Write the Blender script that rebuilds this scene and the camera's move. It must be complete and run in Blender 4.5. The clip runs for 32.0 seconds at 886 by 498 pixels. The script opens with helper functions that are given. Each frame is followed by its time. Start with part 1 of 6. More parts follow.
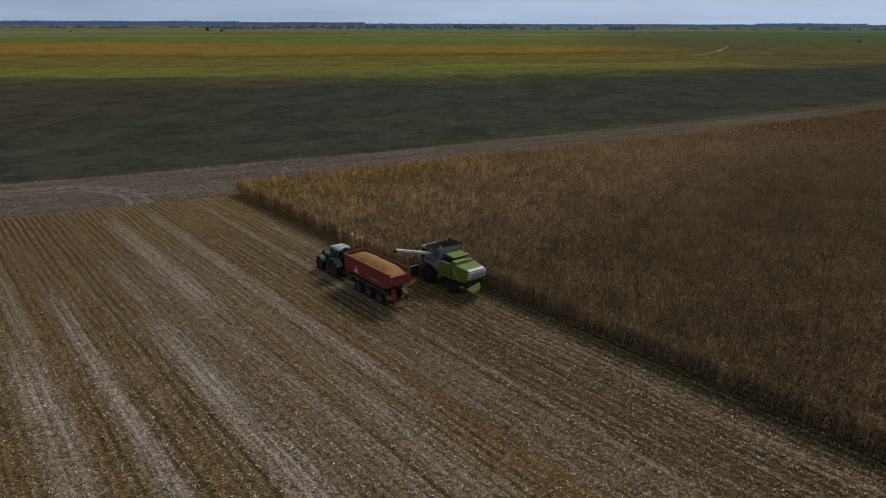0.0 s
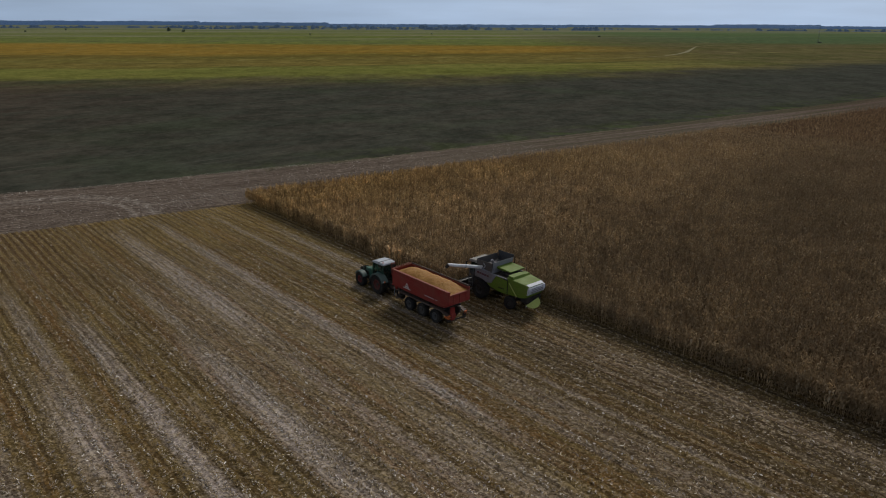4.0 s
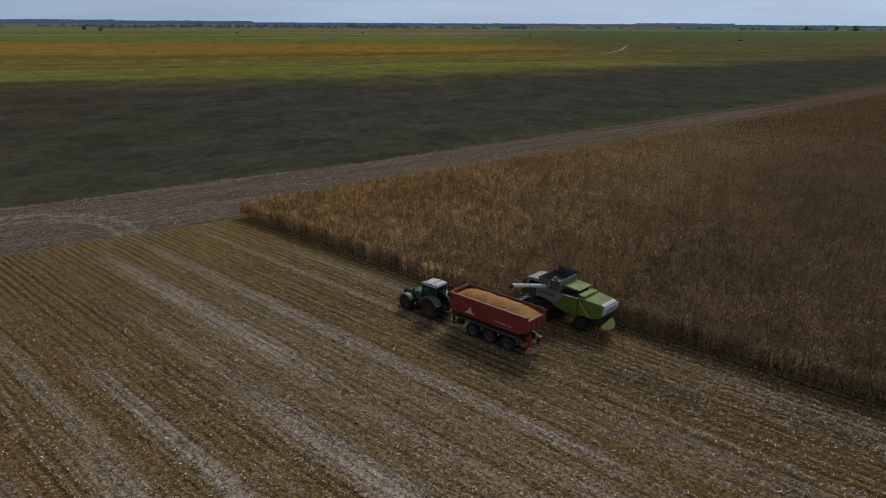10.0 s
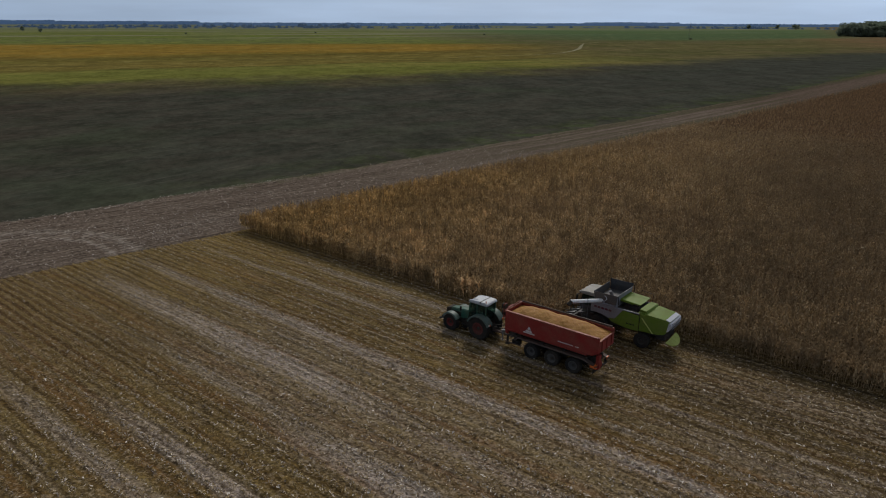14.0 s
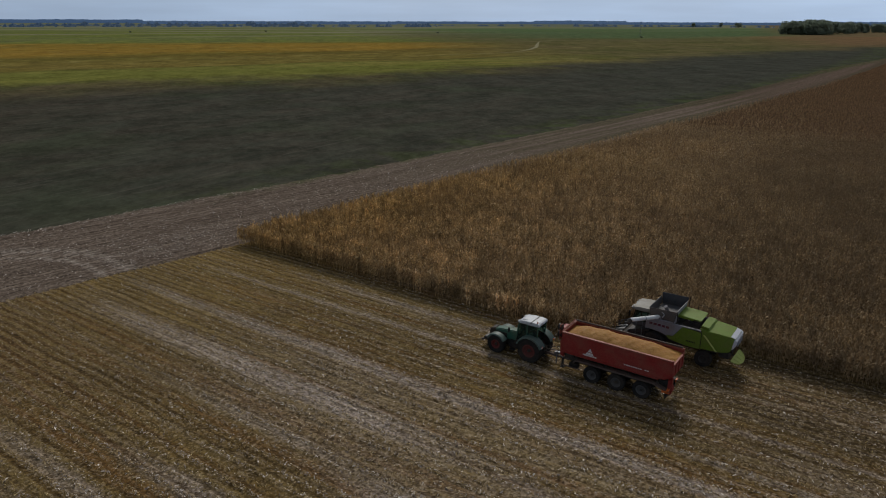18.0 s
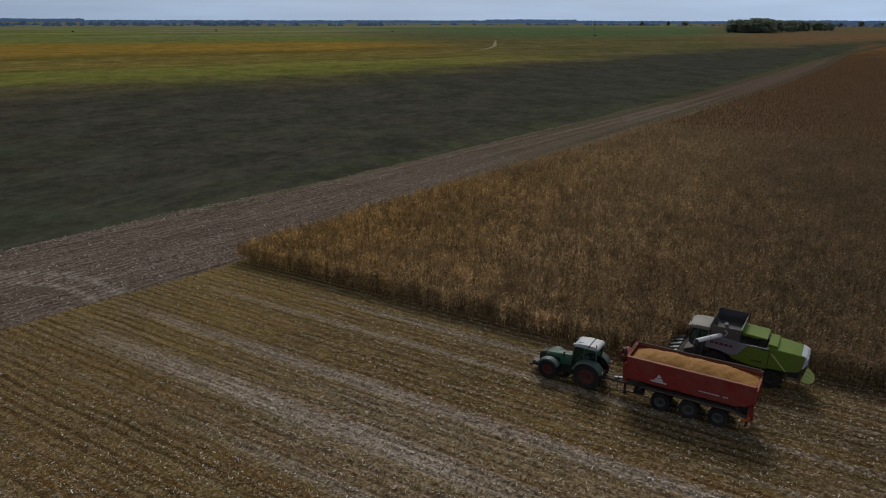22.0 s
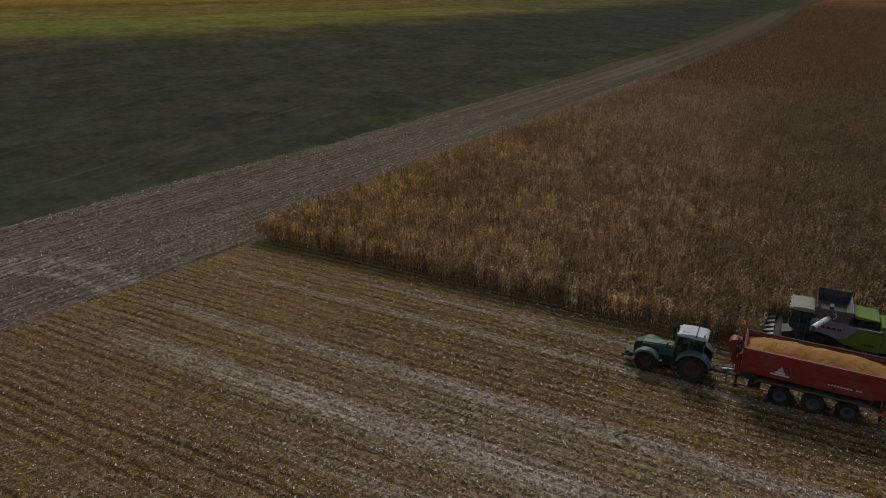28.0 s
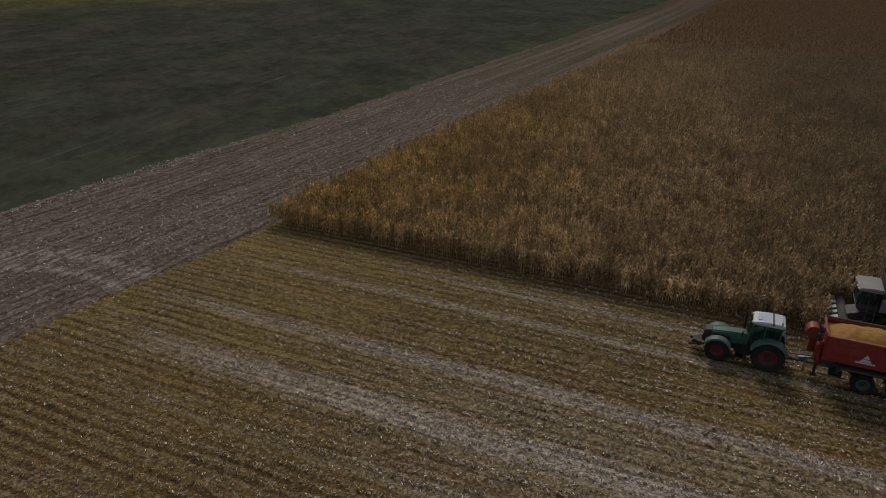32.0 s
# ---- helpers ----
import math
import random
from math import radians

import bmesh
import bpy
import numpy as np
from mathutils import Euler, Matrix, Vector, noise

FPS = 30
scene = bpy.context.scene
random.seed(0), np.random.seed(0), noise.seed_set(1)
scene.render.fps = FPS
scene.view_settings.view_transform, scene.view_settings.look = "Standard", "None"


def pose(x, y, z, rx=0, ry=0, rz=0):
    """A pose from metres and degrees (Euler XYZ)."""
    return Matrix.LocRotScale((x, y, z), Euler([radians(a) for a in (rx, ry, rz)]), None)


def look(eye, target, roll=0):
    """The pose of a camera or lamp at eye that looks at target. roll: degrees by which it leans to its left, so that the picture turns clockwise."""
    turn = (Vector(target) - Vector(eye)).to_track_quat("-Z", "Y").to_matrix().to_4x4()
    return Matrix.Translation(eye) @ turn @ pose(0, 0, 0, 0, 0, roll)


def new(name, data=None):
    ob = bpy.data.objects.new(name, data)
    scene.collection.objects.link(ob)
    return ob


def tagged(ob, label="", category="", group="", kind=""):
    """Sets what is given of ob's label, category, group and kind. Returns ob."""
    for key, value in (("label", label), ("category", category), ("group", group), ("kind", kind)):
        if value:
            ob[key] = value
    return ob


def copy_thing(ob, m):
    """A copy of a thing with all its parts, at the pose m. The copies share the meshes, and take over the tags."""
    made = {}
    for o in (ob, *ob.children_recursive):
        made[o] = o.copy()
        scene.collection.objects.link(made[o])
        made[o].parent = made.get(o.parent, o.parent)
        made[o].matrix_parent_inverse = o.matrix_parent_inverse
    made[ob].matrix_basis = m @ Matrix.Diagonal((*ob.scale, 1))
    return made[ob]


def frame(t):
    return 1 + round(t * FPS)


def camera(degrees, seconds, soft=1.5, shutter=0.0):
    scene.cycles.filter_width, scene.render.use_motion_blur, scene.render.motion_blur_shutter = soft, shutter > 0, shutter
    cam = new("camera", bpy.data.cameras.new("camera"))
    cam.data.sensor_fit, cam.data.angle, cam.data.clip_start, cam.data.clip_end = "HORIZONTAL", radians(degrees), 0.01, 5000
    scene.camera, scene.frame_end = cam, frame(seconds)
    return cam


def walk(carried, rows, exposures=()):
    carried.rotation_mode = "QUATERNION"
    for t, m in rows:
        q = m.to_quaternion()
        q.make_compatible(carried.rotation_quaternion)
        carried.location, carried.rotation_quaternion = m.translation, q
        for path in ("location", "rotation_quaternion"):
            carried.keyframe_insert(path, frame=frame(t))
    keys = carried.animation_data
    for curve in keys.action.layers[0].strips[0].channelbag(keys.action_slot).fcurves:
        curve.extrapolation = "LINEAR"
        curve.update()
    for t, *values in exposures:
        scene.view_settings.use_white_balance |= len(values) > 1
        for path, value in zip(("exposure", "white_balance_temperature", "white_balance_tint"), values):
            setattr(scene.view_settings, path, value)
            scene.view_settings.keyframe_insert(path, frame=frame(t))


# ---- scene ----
EXPOSURE = -0.44
cam = camera(65.6, 32.0, soft=1.0)
# seconds, eye x y z, yaw, pitch, roll
ROWS = [
    (0, -0.00, -0.00, 25.76, 3.51, -18.32, 0.15),
    (0.5, -1.10, 0.49, 25.75, 3.15, -18.33, 0.17),
    (1, -2.20, 0.99, 25.75, 2.77, -18.32, 0.18),
    (1.5, -3.30, 1.48, 25.74, 2.39, -18.30, 0.21),
    (2, -4.38, 1.99, 25.73, 2.02, -18.28, 0.23),
    (2.5, -5.46, 2.49, 25.72, 1.65, -18.27, 0.24),
    (3, -6.53, 3.00, 25.71, 1.29, -18.27, 0.25),
    (3.5, -7.58, 3.50, 25.69, 0.92, -18.26, 0.26),
    (5.5, -11.59, 5.55, 25.59, -0.71, -18.35, 0.27),
    (6, -12.53, 6.09, 25.57, -1.21, -18.35, 0.29),
    (6.5, -13.45, 6.64, 25.54, -1.74, -18.38, 0.31),
    (7, -14.35, 7.21, 25.52, -2.25, -18.37, 0.34),
    (7.5, -15.24, 7.80, 25.50, -2.75, -18.37, 0.35),
    (8, -16.13, 8.40, 25.48, -3.24, -18.33, 0.35),
    (8.5, -17.02, 9.02, 25.46, -3.73, -18.30, 0.35),
    (9, -17.91, 9.64, 25.44, -4.27, -18.33, 0.33),
    (9.5, -18.80, 10.27, 25.41, -4.80, -18.35, 0.32),
    (10, -19.70, 10.91, 25.39, -5.32, -18.35, 0.31),
    (10.5, -20.61, 11.55, 25.37, -5.83, -18.33, 0.31),
    (11, -21.52, 12.21, 25.35, -6.32, -18.39, 0.31),
    (11.5, -22.43, 12.87, 25.33, -6.82, -18.39, 0.31),
    (12, -23.35, 13.55, 25.31, -7.30, -18.38, 0.30),
    (12.5, -24.27, 14.23, 25.30, -7.79, -18.38, 0.28),
    (13, -25.18, 14.92, 25.29, -8.27, -18.37, 0.24),
    (13.5, -26.08, 15.63, 25.27, -8.74, -18.36, 0.21),
    (14, -26.96, 16.34, 25.26, -9.22, -18.36, 0.17),
    (14.5, -27.80, 17.06, 25.25, -9.71, -18.37, 0.15),
    (16.5, -30.94, 20.04, 25.22, -11.73, -18.41, 0.15),
    (17, -31.68, 20.81, 25.22, -12.23, -18.41, 0.15),
    (17.5, -32.39, 21.58, 25.21, -12.72, -18.44, 0.16),
    (18, -33.08, 22.37, 25.21, -13.22, -18.47, 0.18),
    (18.5, -33.76, 23.16, 25.20, -13.71, -18.47, 0.19),
    (19, -34.43, 23.96, 25.20, -14.21, -18.52, 0.19),
    (19.5, -35.09, 24.76, 25.20, -14.69, -18.52, 0.18),
    (20, -35.75, 25.57, 25.20, -15.17, -18.51, 0.16),
    (20.5, -36.40, 26.37, 25.19, -15.63, -18.51, 0.15),
    (21, -37.04, 27.17, 25.19, -16.10, -18.53, 0.14),
    (21.5, -37.67, 27.97, 25.18, -16.57, -18.56, 0.13),
    (22, -38.27, 28.75, 25.17, -17.08, -18.55, 0.14),
    (22.5, -38.85, 29.52, 25.16, -17.58, -18.57, 0.14),
    (23, -39.42, 30.27, 25.15, -18.06, -18.55, 0.15),
    (23.5, -39.97, 31.01, 25.13, -18.56, -18.55, 0.17),
    (24, -40.52, 31.74, 25.12, -19.05, -18.60, 0.19),
    (24.5, -41.07, 32.46, 25.10, -19.53, -18.97, 0.23),
    (25, -41.61, 33.19, 25.08, -20.00, -19.66, 0.28),
    (25.5, -42.16, 33.91, 25.06, -20.39, -20.11, 0.33),
    (27.5, -44.36, 36.82, 25.03, -21.30, -21.83, 0.47),
    (28, -44.91, 37.55, 25.02, -21.52, -22.27, 0.50),
    (28.5, -45.46, 38.28, 25.02, -21.73, -22.71, 0.52),
    (29, -46.00, 39.01, 25.02, -21.98, -23.13, 0.55),
    (29.5, -46.52, 39.74, 25.02, -22.46, -23.58, 0.57),
    (30, -47.05, 40.48, 25.02, -22.96, -23.99, 0.58),
    (30.5, -47.58, 41.21, 25.02, -23.46, -24.41, 0.59),
    (31, -48.11, 41.95, 25.02, -23.97, -24.86, 0.60),
    (31.5, -48.64, 42.70, 25.02, -24.47, -25.09, 0.62),
    (32, -49.16, 43.45, 25.03, -25.03, -25.13, 0.63),
]
walk(cam, [(t, pose(x, y, z, 90 + pitch, 0, yaw) @ pose(0, 0, 0, 0, 0, roll)) for t, x, y, z, yaw, pitch, roll in ROWS], [(0, EXPOSURE), (10, EXPOSURE - 0.02), (20, EXPOSURE - 0.08), (28, EXPOSURE - 0.18), (32, EXPOSURE - 0.2)])

# ---- sky and sun: a veiled autumn sky, light from beyond the maize ----
SUN_AZ, SUN_EL = 22.0, 40.0  # degrees from +y towards +x, and above the ground
world = bpy.data.worlds.new("sky")
scene.world = world
world.use_nodes = True
wn, wl = world.node_tree.nodes, world.node_tree.links
wn.clear()
sky = wn.new("ShaderNodeTexSky")
sky.sky_type, sky.sun_disc = "NISHITA", False
sky.sun_elevation, sky.sun_rotation = radians(SUN_EL), radians(SUN_AZ)
sky.air_density, sky.dust_density, sky.ozone_density = 1.0, 2.0, 1.0
# thin cloud: bluish towards the horizon, neutral grey overhead
tc = wn.new("ShaderNodeTexCoord")
sep = wn.new("ShaderNodeSeparateXYZ")
wl.new(tc.outputs["Generated"], sep.inputs[0])
rise = wn.new("ShaderNodeMapRange")
rise.interpolation_type = "SMOOTHSTEP"
rise.inputs[1].default_value, rise.inputs[2].default_value = 0.0, 0.4
wl.new(sep.outputs[2], rise.inputs[0])
cloud = wn.new("ShaderNodeMixRGB")
cloud.inputs[1].default_value = (5.2, 6.9, 9.5, 1)
cloud.inputs[2].default_value = (3.02, 3.32, 3.8, 1)
wl.new(rise.outputs[0], cloud.inputs[0])
puff = wn.new("ShaderNodeTexNoise")
puff.inputs["Scale"].default_value, puff.inputs["Detail"].default_value = 5.0, 5.0
wl.new(tc.outputs["Generated"], puff.inputs["Vector"])
veil = wn.new("ShaderNodeMixRGB")
dens = wn.new("ShaderNodeMapRange")
dens.inputs[3].default_value, dens.inputs[4].default_value = 0.86, 1.0
wl.new(puff.outputs[0], dens.inputs[0])
wl.new(dens.outputs[0], veil.inputs[0])
wl.new(sky.outputs[0], veil.inputs[1])
# the cloud is a little brighter towards +x
lean = wn.new("ShaderNodeMapRange")
lean.inputs[1].default_value, lean.inputs[2].default_value = -0.6, 0.8
lean.inputs[3].default_value, lean.inputs[4].default_value = 0.8, 1.14
wl.new(sep.outputs[0], lean.inputs[0])
tone = wn.new("ShaderNodeVectorMath")
tone.operation = "SCALE"
wl.new(cloud.outputs[0], tone.inputs[0])
# flat streaks of thicker and thinner cloud
flat = wn.new("ShaderNodeMapping")
flat.inputs["Scale"].default_value = (3.0, 3.0, 26.0)
wl.new(tc.outputs["Generated"], flat.inputs["Vector"])
strand = wn.new("ShaderNodeTexNoise")
strand.inputs["Scale"].default_value, strand.inputs["Detail"].default_value = 1.6, 5.0
wl.new(flat.outputs[0], strand.inputs["Vector"])
thick = wn.new("ShaderNodeMapRange")
thick.inputs[1].default_value, thick.inputs[2].default_value = 0.3, 0.7
thick.inputs[3].default_value, thick.inputs[4].default_value = 0.91, 1.09
wl.new(strand.outputs[0], thick.inputs[0])
both = wn.new("ShaderNodeMath")
both.operation = "MULTIPLY"
wl.new(lean.outputs[0], both.inputs[0])
wl.new(thick.outputs[0], both.inputs[1])
wl.new(both.outputs[0], tone.inputs["Scale"])
wl.new(tone.outputs[0], veil.inputs[2])
bg = wn.new("ShaderNodeBackground")
bg.inputs[1].default_value = 0.1
wl.new(veil.outputs[0], bg.inputs[0])
wl.new(bg.outputs[0], wn.new("ShaderNodeOutputWorld").inputs[0])
lamp = bpy.data.lights.new("sun", "SUN")
lamp.energy, lamp.angle, lamp.color = 2.7, radians(20), (1.0, 0.957, 0.885)
sun = new("sun", lamp)
sun.matrix_world = look((0, 0, 0), (-math.sin(radians(SUN_AZ)) * math.cos(radians(SUN_EL)), -math.cos(radians(SUN_AZ)) * math.cos(radians(SUN_EL)), -math.sin(radians(SUN_EL))))

# ---- materials ----
DIR = (0.6649, -0.7469)  # along the crop rows, from the headland towards the viewer
ACR = (0.7469, 0.6649)  # across the rows, into the standing maize


def at(s, n, z=0.0):
    """World place from metres along and across the crop rows."""
    return (s * DIR[0] + n * ACR[0], s * DIR[1] + n * ACR[1], z)


class Nodes:
    """Small helper to wire a material."""

    def __init__(self, name, rough=0.8, metal=0.0, spec=0.3):
        self.mat = bpy.data.materials.new(name)
        self.mat.use_nodes = True
        self.t = self.mat.node_tree
        self.b = self.t.nodes["Principled BSDF"]
        self.b.inputs["Roughness"].default_value = rough
        self.b.inputs["Metallic"].default_value = metal
        self.b.inputs["Specular IOR Level"].default_value = spec

    def add(self, kind, **values):
        node = self.t.nodes.new(kind)
        for key, value in values.items():
            node.inputs[key.replace("_", " ")].default_value = value
        return node

    def link(self, a, b):
        self.t.links.new(a, b)

    def math(self, op, a, b=0.0, clamp=False):
        node = self.t.nodes.new("ShaderNodeMath")
        node.operation, node.use_clamp = op, clamp
        for n, v in enumerate((a, b)):
            if isinstance(v, (int, float)):
                node.inputs[n].default_value = v
            else:
                self.link(v, node.inputs[n])
        return node.outputs[0]

    def ramp(self, value, low, high):
        node = self.t.nodes.new("ShaderNodeMapRange")
        node.interpolation_type = "SMOOTHSTEP"
        node.inputs[1].default_value, node.inputs[2].default_value = low, high
        self.link(value, node.inputs[0])
        return node.outputs[0]

    def mix(self, fac, a, b, blend="MIX"):
        node = self.t.nodes.new("ShaderNodeMixRGB")
        node.blend_type = blend
        for n, v in enumerate((fac, a, b)):
            if isinstance(v, (int, float)):
                node.inputs[n].default_value = v
            elif isinstance(v, tuple):
                node.inputs[n].default_value = (*v, 1)
            else:
                self.link(v, node.inputs[n])
        return node.outputs[0]

    def place(self):
        """World position, and its parts along and across the rows."""
        geo = self.t.nodes.new("ShaderNodeNewGeometry")
        sep = self.t.nodes.new("ShaderNodeSeparateXYZ")
        self.link(geo.outputs["Position"], sep.inputs[0])
        x, y, z = sep.outputs
        s = self.math("ADD", self.math("MULTIPLY", x, DIR[0]), self.math("MULTIPLY", y, DIR[1]))
        n = self.math("ADD", self.math("MULTIPLY", x, ACR[0]), self.math("MULTIPLY", y, ACR[1]))
        return geo.outputs["Position"], x, y, z, s, n

    def join(self, a, b, c=0.0):
        node = self.t.nodes.new("ShaderNodeCombineXYZ")
        for i, v in enumerate((a, b, c)):
            if isinstance(v, (int, float)):
                node.inputs[i].default_value = v
            else:
                self.link(v, node.inputs[i])
        return node.outputs[0]

    def noise(self, vector, scale, detail=3.0, rough=0.55):
        node = self.add("ShaderNodeTexNoise", Scale=scale, Detail=detail, Roughness=rough)
        if vector is not None:
            self.link(vector, node.inputs["Vector"])
        return node.outputs[0]

    def cells(self, vector, scale):
        """A chance value for each cell of a broken surface, and the distance from the cell's middle."""
        node = self.add("ShaderNodeTexVoronoi", Scale=scale)
        self.link(vector, node.inputs["Vector"])
        sep = self.t.nodes.new("ShaderNodeSeparateColor")
        self.link(node.outputs["Color"], sep.inputs[0])
        return sep.outputs[0], node.outputs["Distance"]

    def bump(self, height, strength, distance):
        node = self.add("ShaderNodeBump", Strength=strength, Distance=distance)
        self.link(height, node.inputs["Height"])
        self.link(node.outputs[0], self.b.inputs["Normal"])

    def paint(self, colour):
        if isinstance(colour, tuple):
            self.b.inputs["Base Color"].default_value = (*colour, 1)
        else:
            self.link(colour, self.b.inputs["Base Color"])
        return self.mat


def stubble_material():
    m = Nodes("stubble_soil", 1.0, spec=0.0)
    p, x, y, z, s, n = m.place()
    wob = m.math("MULTIPLY", m.math("SUBTRACT", m.noise(p, 0.15, 2), 0.5), 0.5)
    nn = m.math("ADD", n, m.math("ADD", wob, m.math("MULTIPLY", m.math("SUBTRACT", m.noise(p, 1.6, 4, 0.7), 0.5), 0.42)))
    streak = m.noise(m.join(m.math("MULTIPLY", s, 0.03), m.math("MULTIPLY", nn, 0.75)), 1.0, 4, 0.6)
    hue = m.noise(m.join(m.math("MULTIPLY", s, 0.018), m.math("MULTIPLY", nn, 0.55), 7.0), 1.0, 4, 0.65)
    fine = m.noise(m.join(m.math("MULTIPLY", s, 0.5), m.math("MULTIPLY", nn, 3.0)), 1.0, 4, 0.65)
    patch = m.noise(p, 0.09, 3)
    col = m.mix(m.ramp(fine, 0.3, 0.72), (0.09, 0.057, 0.02), (0.262, 0.171, 0.062))
    # bands of olive, rust and ochre residue along the rows
    col = m.mix(m.math("MULTIPLY", m.ramp(hue, 0.52, 0.6), 0.75), col, (0.2, 0.105, 0.036))
    col = m.mix(m.math("MULTIPLY", m.math("SUBTRACT", 1.0, m.ramp(hue, 0.42, 0.5)), 0.7), col, (0.22, 0.157, 0.062))
    # ripe yellow towards the headland, rusty farther along it
    end = m.math("SUBTRACT", 1.0, m.ramp(s, -102, -70))
    gold = m.math("MULTIPLY", end, m.math("MULTIPLY", m.ramp(n, 14, 26), 0.55))
    col = m.mix(gold, col, (0.245, 0.16, 0.042))
    rust = m.math("MULTIPLY", end, m.math("MULTIPLY", m.math("SUBTRACT", 1.0, m.ramp(n, 14, 24)), 0.7))
    col = m.mix(rust, col, (0.105, 0.06, 0.024))
    col = m.mix(m.math("MULTIPLY", m.ramp(patch, 0.45, 0.7), 0.5), col, (0.105, 0.072, 0.032))
    # pale chaff lies in swaths left by the harvester, thin paler lines where wheels rolled
    pale = m.math("MULTIPLY", m.ramp(streak, 0.56, 0.7), 0.28)
    fade = m.math("ADD", 0.78, m.math("MULTIPLY", m.ramp(s, -90, -64), 0.22))
    stray = m.math("MULTIPLY", m.math("SUBTRACT", m.noise(p, 1.1, 4, 0.7), 0.5), 1.6)
    for mid, half, gain, start, stop in SWATHS:
        d = m.math("ABSOLUTE", m.math("SUBTRACT", m.math("ADD", nn, m.math("MULTIPLY", stray, min(half, 0.8))), mid))
        hit = m.math("MULTIPLY", m.math("SUBTRACT", 1.0, m.ramp(d, half * 0.4, half * 1.5)), gain)
        span = m.math("MULTIPLY", m.ramp(s, start - 8, start + 8), m.math("SUBTRACT", 1.0, m.ramp(s, stop - 8, stop + 8)))
        pale = m.math("MAXIMUM", pale, m.math("MULTIPLY", hit, m.math("MULTIPLY", span, fade)))
    torn = m.ramp(m.noise(p, 1.7, 5, 0.75), 0.36, 0.62)
    broad = m.ramp(m.noise(m.join(m.math("MULTIPLY", s, 0.06), m.math("MULTIPLY", nn, 0.2)), 1.0, 3), 0.3, 0.55)
    pale = m.math("MULTIPLY", pale, m.math("MULTIPLY", m.math("ADD", m.math("MULTIPLY", torn, 0.6), 0.4), m.math("ADD", m.math("MULTIPLY", broad, 0.5), 0.5)))
    col = m.mix(m.math("MULTIPLY", pale, 0.97), col, (0.56, 0.475, 0.435))
    # darker brown soil on the maize side, towards the near end of the rows
    maize_side = m.math("MULTIPLY", m.ramp(s, -70, -40), m.ramp(n, 24, 36))
    col = m.mix(m.math("MULTIPLY", maize_side, m.math("ADD", 0.35, m.math("MULTIPLY", m.ramp(streak, 0.4, 0.56), 0.55))), col, (0.06, 0.042, 0.024))
    # flecks: every scrap of straw or clod has a tone of its own
    for scale, weight in ((4.8, 0.55), (9.0, 0.5)):
        tone, d = m.cells(p, scale)
        col = m.mix(m.math("MULTIPLY", m.math("SUBTRACT", 1.0, m.ramp(tone, 0.05, 0.5)), weight), col, (0.045, 0.03, 0.016))
        col = m.mix(m.math("MULTIPLY", m.ramp(tone, 0.72, 0.98), m.math("ADD", 0.26, m.math("MULTIPLY", pale, 0.6))), col, (0.5, 0.405, 0.29))
    # row-to-row stripe, 0.75 m apart, some rows open and dark and others covered
    row = m.math("SINE", m.math("MULTIPLY", nn, 2 * math.pi / 0.75))
    some = m.noise(m.join(m.math("MULTIPLY", s, 0.025), m.math("MULTIPLY", nn, 0.6), 3.0), 1.0, 3, 0.7)
    cover = m.math("ADD", 0.15, m.math("MULTIPLY", m.ramp(some, 0.38, 0.56), m.math("MULTIPLY", m.ramp(m.noise(p, 2.6, 4, 0.75), 0.32, 0.56), 0.55)))
    rag = m.ramp(m.noise(p, 4.5, 4, 0.8), 0.3, 0.62)
    crest = m.math("MULTIPLY", m.ramp(row, 0.1, -0.8), m.math("MULTIPLY", m.math("ADD", 0.12, m.math("MULTIPLY", end, 0.3)), rag))
    col = m.mix(crest, col, (0.4, 0.29, 0.12))
    col = m.mix(m.math("MULTIPLY", m.ramp(row, -0.1, 0.85), m.math("MULTIPLY", cover, m.math("ADD", 0.5, m.math("MULTIPLY", rag, 0.65)))), col, (0.034, 0.022, 0.011))
    m.bump(m.noise(p, 6.0, 4, 0.65), 0.9, 0.1)
    return m.paint(col)


# chaff swaths: middle, half width, strength, and where along the rows each begins and ends
SWATHS = [(-1.4, 1.2, 0.55, -72, 40), (4.1, 1.25, 0.8, -60, 40), (5.0, 0.6, 0.55, -84, -60), (8.5, 0.7, 1.0, -72, 40), (14.7, 1.2, 1.0, -61, 40), (15.4, 0.6, 0.55, -78, -62), (20.0, 1.15, 1.0, -96, -58), (19.6, 0.7, 0.5, -58, 40), (25.3, 0.7, 0.9, -99, -36)]
SWATHS += [(28.2, 0.35, 0.45, -50, 40), (32.5, 0.3, 0.7, -98, 40), (36.2, 0.45, 0.75, -86, -60), (34.6, 0.3, 0.4, -60, 40), (37.4, 0.3, 0.6, -50, 40), (39.9, 1.6, 0.45, -42, 40), (30.3, 1.2, 0.4, -42, 40), (22.5, 1.3, 0.45, -42, 40), (17.4, 2.4, 0.2, -80, 40), (23.0, 2.4, 0.2, -82, -40)]


